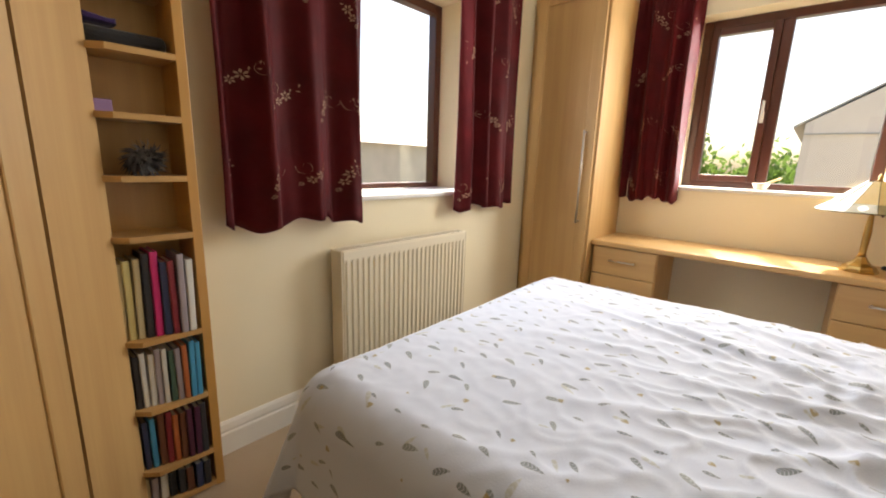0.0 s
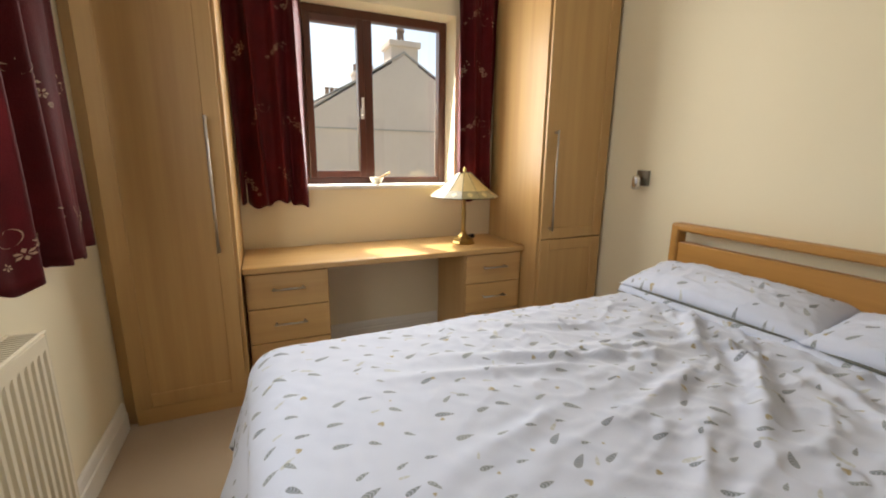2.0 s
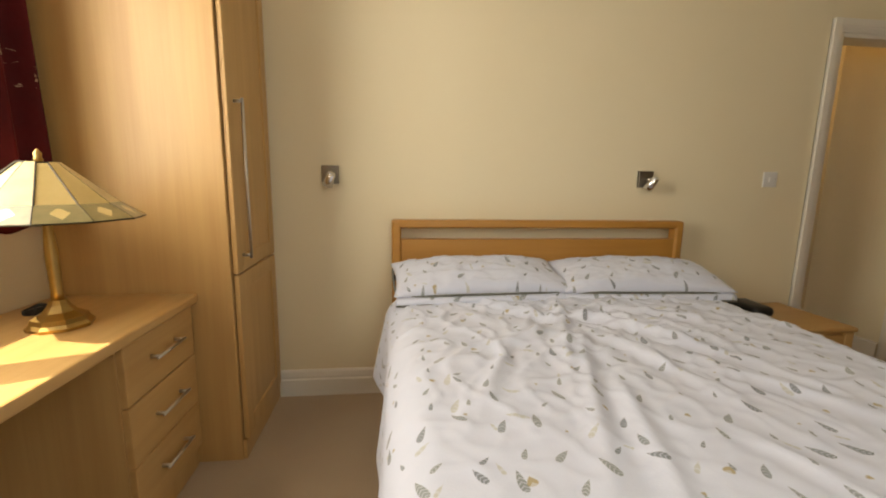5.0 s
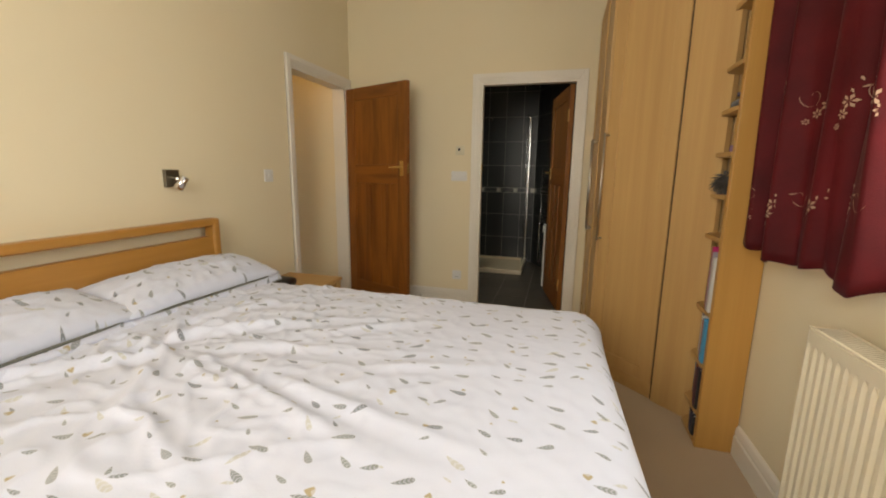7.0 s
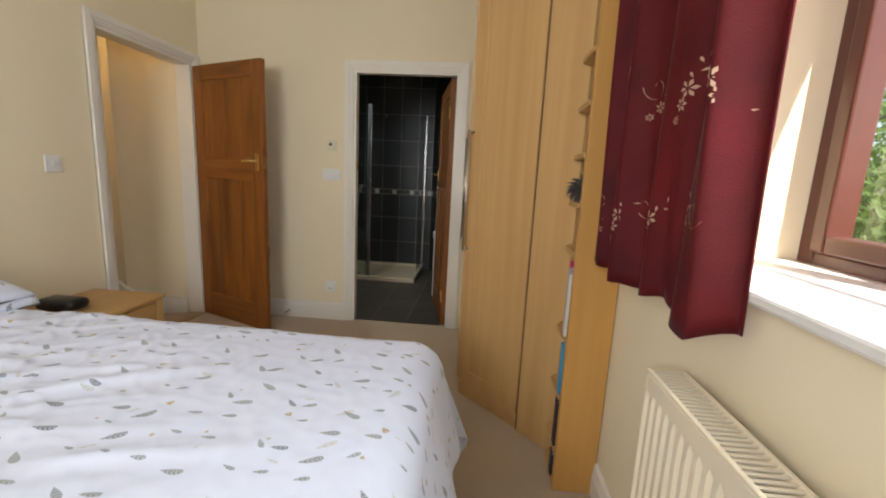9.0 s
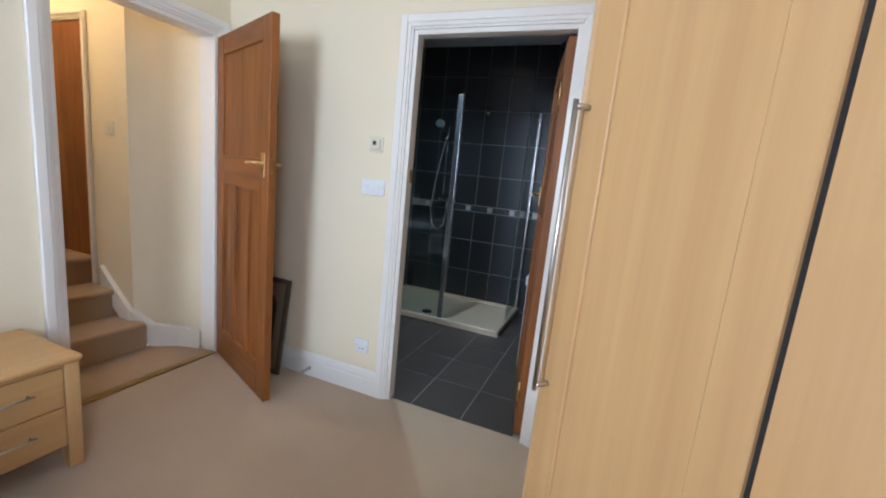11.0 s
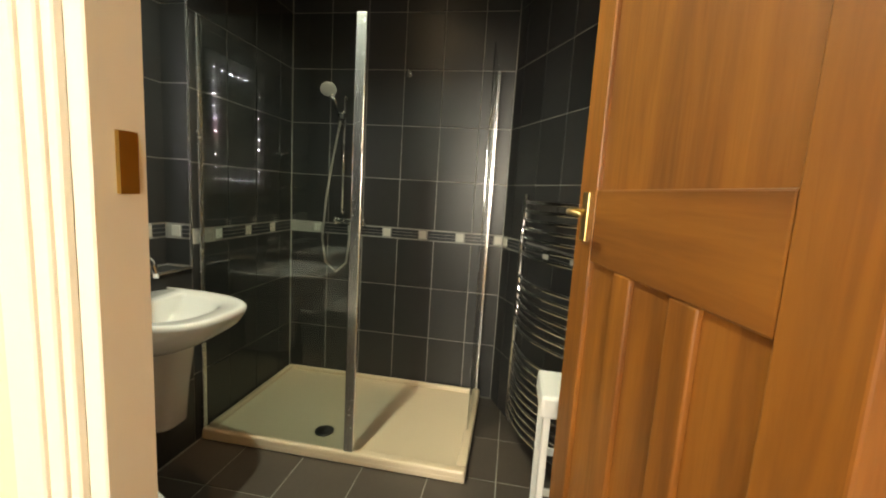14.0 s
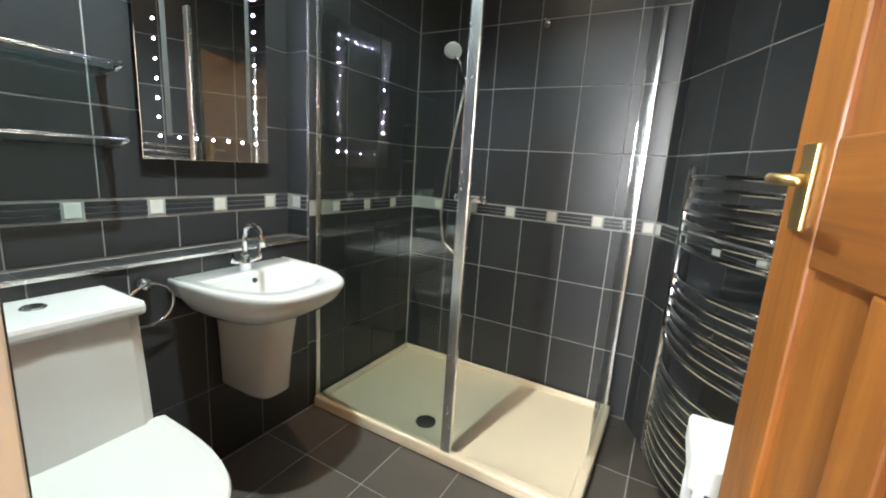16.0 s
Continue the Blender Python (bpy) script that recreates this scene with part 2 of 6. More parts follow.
def wall_with_hole(axis, face, back, a0, a1, z1, holes, z0=0.0):
    """A wall between face and back on one axis, from a0 to a1 along the other, with through openings (lo, hi, sill, head)."""
    bm = bmesh.new()
    items, at = [], a0
    for lo, hi, sill, head in sorted(holes):
        items += [(at, lo, z0, z1), (lo, hi, head, z1)]
        if sill > z0:
            items.append((lo, hi, z0, sill))
        at = hi
    items.append((at, a1, z0, z1))
    for lo, hi, b, t in items:
        if hi - lo < 1e-4:
            continue
        if axis == "x":
            box(bm, (min(face, back), lo, b), (max(face, back), hi, t))
        else:
            box(bm, (lo, min(face, back), b), (hi, max(face, back), t))
    return bm

# ---- the large structure ----
W, L, H = 2.80, 4.60, 2.80
BATH_X = 2.54

part("floor", boxes(((-0.02, -0.03, -0.12), (W + 0.02, L + 0.02, 0.0))), M_CARPET, label="beige cut-pile carpet over the bedroom floor", kind="structure", category="floor")
part("ceiling", boxes(((-0.5, -0.1, H), (W + 0.001, L + 0.35, H + 0.12))), M_CEIL, label="plain white painted ceiling", kind="structure", category="ceiling")
part("wall_west", wall_with_hole("x", 0.0, -0.45, -0.06, L + 0.30, H, [(2.06, 3.45, 1.03, 2.22)]), M_WALL, label="cream painted wall with a deep window opening", kind="structure", category="wall")
part("wall_north", wall_with_hole("y", L, L + 0.30, 0.0, W + 0.12, H, [(0.93, 1.965, 1.095, 2.22)]), M_WALL, label="cream painted wall behind the desk", kind="structure", category="wall")
part("wall_east", wall_with_hole("x", W, W + 0.12, 0.0, L, 3.2, [(0.085, 0.905, 0.0, 2.0)]), M_WALL, label="cream painted wall behind the bed", kind="structure", category="wall")
part("wall_south", wall_with_hole("y", 0.0, -0.06, 0.0, W + 0.12, H, [(0.735, 1.545, 0.0, 2.0)]), M_WALL, label="cream painted wall with the shower room doorway", kind="structure", category="wall")


def skirting(name, a, b, inward, height=0.145):
    """A moulded board along the foot of a wall from a to b; inward: the way out of the wall."""
    a, b, n = Vector((*a, 0)), Vector((*b, 0)), Vector((*inward, 0))
    profile = [(0.0, 0.0), (0.018, 0.0), (0.018, height * 0.62), (0.013, height * 0.68), (0.015, height * 0.75), (0.011, height * 0.92), (0.004, height), (0.0, height)]
    bm = bmesh.new()
    rows = [[bm.verts.new(p + n * (d + 0.001) + Vector((0, 0, z))) for d, z in profile] for p in (a, b)]
    k = len(profile)
    for i in range(k):
        bm.faces.new((rows[0][i], rows[0][(i + 1) % k], rows[1][(i + 1) % k], rows[1][i]))
    bm.faces.new(rows[0])
    bm.faces.new(list(reversed(rows[1])))
    part(name, bm, M_GLOSSWHITE, label="cream-white moulded skirting board", kind="structure", category="baseboard")


skirting("baseboard_west", (0, 1.736), (0, 4.02), (1, 0))
skirting("baseboard_east", (W, 0.975), (W, 3.96), (-1, 0))
skirting("baseboard_south", (1.615, 0), (W, 0), (0, 1))
skirting("baseboard_north", (1.0, L), (1.84, L), (0, -1))


def architrave(name, axis, face, lo, hi, head, out, width=0.068, label="white gloss moulded door surround"):
    """A moulded surround on the face of a wall, with a lining through it."""
    bm = bmesh.new()
    steps = [(0.0, width, 0.012), (0.012, width - 0.012, 0.018), (0.030, width, 0.024)]
    for inner, outer, depth in steps:
        for p, q, z0, z1 in ((lo - outer, lo - inner, 0, head + outer), (hi + inner, hi + outer, 0, head + outer), (lo - inner, hi + inner, head + inner, head + outer)):
            d0, d1 = face + out * 0.001, face + out * depth
            a, b = min(d0, d1), max(d0, d1)
            if axis == "y":
                box(bm, (p, a, z0), (q, b, z1), 0.002, 1)
            else:
                box(bm, (a, p, z0), (b, q, z1), 0.002, 1)
    part(name, bm, M_GLOSSWHITE, label=label, kind="structure", category="door frame")


def lining(name, axis, d0, d1, lo, hi, head, t=0.022):
    bm = bmesh.new()
    for p, q, z0, z1 in ((lo - 0.002, lo + t, 0, head), (hi - t, hi + 0.002, 0, head), (lo + t, hi - t, head - t, head + 0.002)):
        if axis == "y":
            box(bm, (p, d0, z0), (q, d1, z1), 0.002, 1)
        else:
            box(bm, (d0, p, z0), (d1, q, z1), 0.002, 1)
    part(name, bm, M_GLOSSWHITE, label="white painted door lining", kind="structure", category="door frame")


architrave("trim_shower_door", "y", 0.0, 0.735, 1.545, 2.0, 1)
lining("trim_shower_lining", "y", -0.062, 0.002, 0.735, 1.545, 2.0)
architrave("trim_entry_door", "x", W, 0.085, 0.905, 2.0, -1)
lining("trim_entry_lining", "x", W - 0.002, W + 0.122, 0.085, 0.905, 2.0)


def window(name, label, axis, depth, lo, hi, sill, head, mull, open_side, grip=0.40):
    """A dark framed casement window; depth: the plane of its glass; mull: the place of the mullion."""
    ob = thing(name, label, "window", kind="structure")

    def bar(bm, p, q, z0, z1, d0, d1, bevel=0.006):
        if axis == "y":
            box(bm, (p, depth + d0, z0), (q, depth + d1, z1), bevel)
        else:
            box(bm, (depth - d1, p, z0), (depth - d0, q, z1), bevel)

    f = 0.055
    bm = bmesh.new()
    for p, q, z0, z1 in ((lo, lo + f, sill, head), (hi - f, hi, sill, head), (lo + f, hi - f, sill, sill + f), (lo + f, hi - f, head - f, head), (mull - 0.03, mull + 0.03, sill + f, head - f)):
        bar(bm, p, q, z0, z1, -0.03, 0.04)
    part("window_frame", bm, M_BROWNFRAME, ob)
    s0, s1 = (lo + f, mull - 0.03) if open_side < 0 else (mull + 0.03, hi - f)
    g = 0.045
    bm = bmesh.new()
    z0, z1 = sill + f, head - f
    for p, q, a, b in ((s0, s0 + g, z0, z1), (s1 - g, s1, z0, z1), (s0 + g, s1 - g, z0, z0 + g), (s0 + g, s1 - g, z1 - g, z1)):
        bar(bm, p, q, a, b, -0.045, 0.02)
    sash = part("sash", bm, M_BROWNFRAME, ob)
    hx = s1 - g / 2 if open_side < 0 else s0 + g / 2
    zc = sill + grip
    bm = bmesh.new()
    bar(bm, hx - 0.011, hx + 0.011, zc - 0.035, zc + 0.035, -0.055, -0.045, 0.002)
    bar(bm, hx - 0.008, hx + 0.008, zc - 0.01, zc + 0.10, -0.085, -0.070, 0.004)
    bar(bm, hx - 0.008, hx + 0.008, zc - 0.01, zc + 0.008, -0.085, -0.045, 0.003)
    part("handle", bm, M_WHITE, sash, "white lever handle")
    for a, b in ((lo + f - 0.01, mull - 0.02), (mull + 0.02, hi - f + 0.01)):
        bm = bmesh.new()
        if axis == "y":
            pane(bm, [(a, depth, z0 - 0.01), (b, depth, z0 - 0.01), (b, depth, z1 + 0.01), (a, depth, z1 + 0.01)])
        else:
            pane(bm, [(depth, a, z0 - 0.01), (depth, b, z0 - 0.01), (depth, b, z1 + 0.01), (depth, a, z1 + 0.01)])
        part("pane", bm, M_GLASS, ob).visible_shadow = False
    return ob


# board added out of view to cut the sun patches through the desk window
part("eaves_north", boxes(((0.3, L + 0.31, 2.45), (2.9, 5.15, 2.60)), bevel=0.01), M_GLOSSWHITE, label="unseen white board above the desk window, added to block high sun", kind="structure", category="eaves")
window("window_1", "mahogany-brown two-light casement window in a deep reveal", "x", -0.37, 2.06, 3.45, 1.03, 2.22, 2.60, -1)
window("window_2", "mahogany-brown two-light casement window above the desk", "y", 4.79, 0.93, 1.965, 1.095, 2.22, 1.395, -1, 0.48)
part("window_sill_west", boxes(((-0.345, 2.05, 1.025), (0.030, 3.46, 1.052)), bevel=0.008), M_SILL, label="white painted deep window sill", kind="structure", category="window sill")
part("window_sill_north", boxes(((0.935, L - 0.02, 1.08), (1.960, 4.765, 1.108)), bevel=0.008), M_SILL, label="white painted window sill over the desk", kind="structure", category="window sill")

# stair hall beyond the entry door
part("floor_hall", boxes(((W + 0.021, 0.0, -0.12), (3.22, 1.0, -0.004))), M_STAIRCARPET, label="beige-brown carpet at the foot of the stairs", kind="structure", category="floor")
part("trim_threshold", boxes(((W - 0.02, 0.107, 0.002), (W + 0.03, 0.883, 0.010)), bevel=0.004), M_BRASS, label="worn metal carpet threshold strip", kind="structure", category="threshold")
hall = bmesh.new()
curve = [(W + 0.12, 0.085)] + [(W + 0.12 + 0.36 * math.sin(a), 0.085 + 0.225 * (1 - math.cos(a))) for a in (radians(k * 4.5) for k in range(1, 21))] + [(5.6, 0.31), (5.6, -0.1), (W + 0.12, -0.1)]
prism(hall, curve, 0.0, 3.2)
part("wall_hall_south", hall, M_WALL, label="cream plaster stair wall with a curved corner", kind="structure", category="wall")
part("wall_hall_north", boxes(((W + 0.12, 0.915, 0.0), (5.6, 1.05, 3.2))), M_WALL, label="cream plaster stair wall", kind="structure", category="wall")
part("wall_hall_end", boxes(((5.6, -0.1, 0.0), (5.72, 1.05, 3.2))), M_WALL, label="cream wall at the end of the landing", kind="structure", category="wall")
part("ceiling_hall", boxes(((W + 0.12, -0.1, 2.95), (5.72, 1.05, 3.07))), M_CEIL, label="white ceiling over the stair hall", kind="structure", category="ceiling")
stairs = thing("staircase", "short carpeted stair of three steps up to a landing", "stairs", kind="structure")
for k in range(3):
    bm = bmesh.new()
    x0, x1, z0, z1 = 3.20 + 0.25 * k, (3.45 + 0.25 * k if k < 2 else 5.6), 0.18 * k, 0.18 * (k + 1)
    box(bm, (x0, 0.28, 0.0), (x1, 0.93, z1 - 0.03))
    box(bm, (x0 - 0.025, 0.30, z1 - 0.035), (x1, 0.92, z1), 0.012)
    part("step", bm, M_STAIRCARPET, stairs)
# stringer that climbs along the curved wall
bm = bmesh.new()
run = [(2.93, 0.10, 0.12), (3.08, 0.155, 0.13), (3.2, 0.25, 0.15), (3.28, 0.325, 0.25), (3.5, 0.325, 0.43), (3.57, 0.325, 0.50)]
for (x0, y0, z0), (x1, y1, z1) in zip(run, run[1:]):
    vs = [bm.verts.new(p) for p in ((x0, y0 + 0.012, z0 - 0.15), (x1, y1 + 0.012, z1 - 0.15), (x1, y1 + 0.012, z1), (x0, y0 + 0.012, z0), (x0, y0 - 0.03, z0), (x1, y1 - 0.03, z1))]
    bm.faces.new(vs[:4])
    bm.faces.new((vs[3], vs[2], vs[5], vs[4]))
part("baseboard_stair", bm, M_GLOSSWHITE, label="cream painted stair string", kind="structure", category="baseboard")

# shower room shell
part("floor_shower_room", boxes(((0.3, -2.3, -0.12), (2.8, -0.031, -0.006))), M_GROUT, label="dark brown tiled floor", kind="structure", category="floor")
FLOOR_BATH = scene.objects["floor_shower_room"]
WALL_BACK = part("wall_shower_back", boxes(((0.9, -2.30, 0.0), (2.8, -2.16, 2.7))), M_GROUT, label="slate-grey tiled back wall", kind="structure", category="wall")
WALL_SIDE = part("wall_shower_side", boxes(((BATH_X + 0.01, -2.16, 0.0), (2.8, -1.30, 2.7)), ((BATH_X + 0.01, -1.30, 0.0), (2.8, -0.06, 0.862)), ((BATH_X + 0.14, -1.30, 0.862), (2.8, -0.06, 2.7))), M_GROUT, label="slate-grey tiled wall with a ledge above the basin", kind="structure", category="wall")
SLANT_A, SLANT_B = Vector((1.165, -2.16, 0)), Vector((0.55, -0.90, 0))
slant = bmesh.new()
prism(slant, [(1.165, -2.16), (0.55, -0.90), (0.55, -0.06), (0.35, -0.06), (0.35, -2.30), (1.165, -2.30)], 0.0, 2.7)
WALL_SLANT = part("wall_shower_slant", slant, M_GROUT, label="slate-grey tiled slanting wall", kind="structure", category="wall")
part("ceiling_shower_room", boxes(((0.3, -2.3, 2.60), (2.8, -0.06, 2.70))), M_CEIL, label="white ceiling of the shower room", kind="structure", category="ceiling")
part("wall_shower_front", wall_with_hole("y", -0.0605, -0.068, 0.55, 2.68, 2.6, [(0.735, 1.545, 0.0, 2.0)]), M_TILE, label="grey tiled wall round the doorway", kind="structure", category="wall")


# ---- bedroom: the bed ----
def leaf_cloth(name):
    """White cotton with a scattered print of small grey-green feathery leaves and a few ochre buds."""
    m = mat(name, (0.625, 0.66, 0.77), (0.585, 0.62, 0.725), 0.8, scale=4, fine=260, bump=0.12, sheen=0.15)
    n, link = m.node_tree.nodes, m.node_tree.links.new
    b = n["Principled BSDF"]
    base = b.inputs["Base Color"].links[0].from_socket
    uv = n.new("ShaderNodeTexCoord")

    def maths(op, a, c=None, clamp=False):
        node = n.new("ShaderNodeMath")
        node.operation, node.use_clamp = op, clamp
        for i, v in enumerate((a, c)):
            if v is None:
                continue
            if isinstance(v, (int, float)):
                node.inputs[i].default_value = v
            else:
                link(v, node.inputs[i])
        return node.outputs[0]

    def layer(cells, length, width, turn, spread, offset, ribs):
        mp = n.new("ShaderNodeMapping")
        mp.inputs["Location"].default_value = (offset, offset * 0.7, 0)
        mp.inputs["Scale"].default_value = (cells, cells, cells)
        link(uv.outputs["UV"], mp.inputs[0])
        v = n.new("ShaderNodeTexVoronoi")
        v.voronoi_dimensions, v.inputs["Scale"].default_value, v.inputs["Randomness"].default_value = "2D", 1.0, 0.72
        link(mp.outputs[0], v.inputs["Vector"])
        off = n.new("ShaderNodeVectorMath")
        off.operation = "SUBTRACT"
        link(mp.outputs[0], off.inputs[0])
        link(v.outputs["Position"], off.inputs[1])
        tint = n.new("ShaderNodeSeparateColor")
        link(v.outputs["Color"], tint.inputs[0])
        xyz = n.new("ShaderNodeSeparateXYZ")
        link(off.outputs[0], xyz.inputs[0])
        angle = maths("ADD", maths("MULTIPLY", maths("SUBTRACT", tint.outputs[0], 0.5), spread), turn)
        c, s = maths("COSINE", angle), maths("SINE", angle)
        u = maths("ADD", maths("MULTIPLY", xyz.outputs[0], c), maths("MULTIPLY", xyz.outputs[1], s))
        w = maths("SUBTRACT", maths("MULTIPLY", xyz.outputs[1], c), maths("MULTIPLY", xyz.outputs[0], s))
        w = maths("ADD", w, maths("MULTIPLY", maths("MULTIPLY", u, u), 0.25))
        size = maths("ADD", maths("MULTIPLY", tint.outputs[1], 0.75), 0.42)
        along = maths("DIVIDE", u, maths("MULTIPLY", size, length))
        # broad at one end, pointed at the other
        half = maths("MULTIPLY", maths("SUBTRACT", 1.0, along), maths("POWER", maths("MAXIMUM", maths("ADD", along, 1.0), 0.0), 0.4))
        edge = maths("SUBTRACT", maths("MULTIPLY", maths("MULTIPLY", half, width), size), maths("ABSOLUTE", w))
        inside = maths("MULTIPLY", edge, 60.0, True)
        inside = maths("MULTIPLY", inside, maths("LESS_THAN", maths("ABSOLUTE", along), 1.0))
        rib = maths("SINE", maths("ADD", maths("MULTIPLY", u, ribs), maths("MULTIPLY", maths("ABSOLUTE", w), ribs * 0.8)))
        inside = maths("MULTIPLY", inside, maths("ADD", maths("MULTIPLY", maths("GREATER_THAN", rib, -0.45), 0.45), 0.55))
        return inside, tint

    leaves, tone = layer(11.4, 0.275, 0.088, -0.1, 1.7, 0.0, 62.0)
    buds, tone2 = layer(5.6, 0.055, 0.05, 0.0, 6.0, 3.3, 30.0)
    twigs, tone3 = layer(8.2, 0.22, 0.060, 0.3, 2.4, 7.7, 52.0)
    ramp = n.new("ShaderNodeMix")
    ramp.data_type = "RGBA"
    ramp.inputs[6].default_value, ramp.inputs[7].default_value = (0.065, 0.078, 0.088, 1), (0.19, 0.205, 0.17, 1)
    link(tone.outputs[2], ramp.inputs[0])
    keep = maths("GREATER_THAN", tone.outputs[1], 0.12)
    out = base
    for mask, colour in ((maths("MULTIPLY", maths("MULTIPLY", twigs, maths("GREATER_THAN", tone3.outputs[2], 0.45)), 0.55), (0.42, 0.40, 0.27, 1)), (maths("MULTIPLY", leaves, maths("MULTIPLY", keep, 0.8)), ramp.outputs[2]), (maths("MULTIPLY", buds, 0.85), (0.36, 0.27, 0.10, 1))):
        mx = n.new("ShaderNodeMix")
        mx.data_type = "RGBA"
        link(mask, mx.inputs[0])
        link(out, mx.inputs[6])
        if isinstance(colour, tuple):
            mx.inputs[7].default_value = colour
        else:
            link(colour, mx.inputs[7])
        out = mx.outputs[2]
    link(out, b.inputs["Base Color"])
    return m


M_LEAF = leaf_cloth("leaf_print_cotton")
M_PIPING = mat("grey_green_piping", (0.17, 0.17, 0.14), (0.10, 0.10, 0.085), 0.85, fine=200, bump=0.3)
M_MATTRESS = mat("white_mattress_ticking", (0.72, 0.70, 0.66), rough=0.9, fine=150, bump=0.2)

BX0, BX1, BY0, BY1 = 0.70, 2.70, 1.80, 3.375
bed = thing("bed", "honey-oak double bed with a slotted panel headboard", "bed", m=pose(1.7, 2.58, 0))
bm = bmesh.new()
box(bm, (2.70, 1.795, 0.42), (2.748, 3.358, 0.868), 0.004)
part("headboard_panel", bm, M_HEADB, bed)
bm = bmesh.new()
box(bm, (2.69, 1.795, 0.925), (2.758, 3.358, 0.967), 0.014, 4)
part("headboard_rail", bm, M_HEADB, bed)
for a, b in ((1.79, 1.838), (3.315, 3.363)):
    bm = bmesh.new()
    box(bm, (2.688, a, 0.0), (2.760, b, 0.966), 0.014, 4)
    post = part("headboard_post", bm, M_HEADB, bed)
    c = (a + b) / 2
    part("tenon", boxes(((2.682, c - 0.014, 0.66), (2.690, c + 0.014, 0.69)), bevel=0.002), M_DARK, post, "dark square joint peg")
for y in (1.81, 3.33):
    part("side_rail", boxes(((0.76, y, 0.20), (2.69, y + 0.03, 0.36)), bevel=0.004), M_HEADB, bed)
part("foot_rail", boxes(((0.735, 1.81, 0.20), (0.765, 3.36, 0.36)), bevel=0.004), M_HEADB, bed)
for y in (1.82, 3.29):
    for x in (0.75, 2.60):
        part("leg", boxes(((x, y, 0.0), (x + 0.06, y + 0.06, 0.205)), bevel=0.006), M_HEADB, bed)
mattress = boxes(((0.77, 1.845, 0.30), (2.685, 3.325, 0.575)), bevel=0.05)
part("mattress", mattress, M_MATTRESS, label="plain white mattress on the oak bed frame", category="mattress")


# pulled folds in the quilt: from x, y to x, y, their height and half width
FOLDS = ((2.06, 2.72, 2.50, 3.06, 0.022, 0.022), (2.06, 2.72, 1.50, 2.92, 0.020, 0.028), (1.96, 2.70, 1.20, 2.98, 0.018, 0.022),
         (2.16, 2.58, 1.72, 2.30, 0.028, 0.026), (2.06, 2.72, 2.46, 2.60, 0.018, 0.022), (2.04, 2.74, 1.76, 3.16, 0.016, 0.024),
         (2.10, 2.66, 2.44, 2.28, 0.016, 0.024), (1.92, 2.62, 1.44, 2.50, 0.016, 0.024), (2.20, 2.86, 2.44, 3.22, 0.013, 0.018),
         (1.60, 2.76, 0.98, 2.92, 0.012, 0.024), (2.26, 2.48, 1.98, 2.06, 0.015, 0.022), (1.86, 2.98, 1.42, 3.20, 0.012, 0.020),
         (2.34, 2.70, 2.16, 2.92, 0.014, 0.016), (1.74, 2.44, 1.26, 2.16, 0.010, 0.026), (2.38, 2.12, 2.02, 1.90, 0.011, 0.022),
         (2.22, 2.76, 2.02, 2.40, 0.012, 0.015), (1.98, 2.86, 2.34, 2.52, 0.012, 0.014), (1.40, 2.62, 0.92, 2.48, 0.008, 0.026))


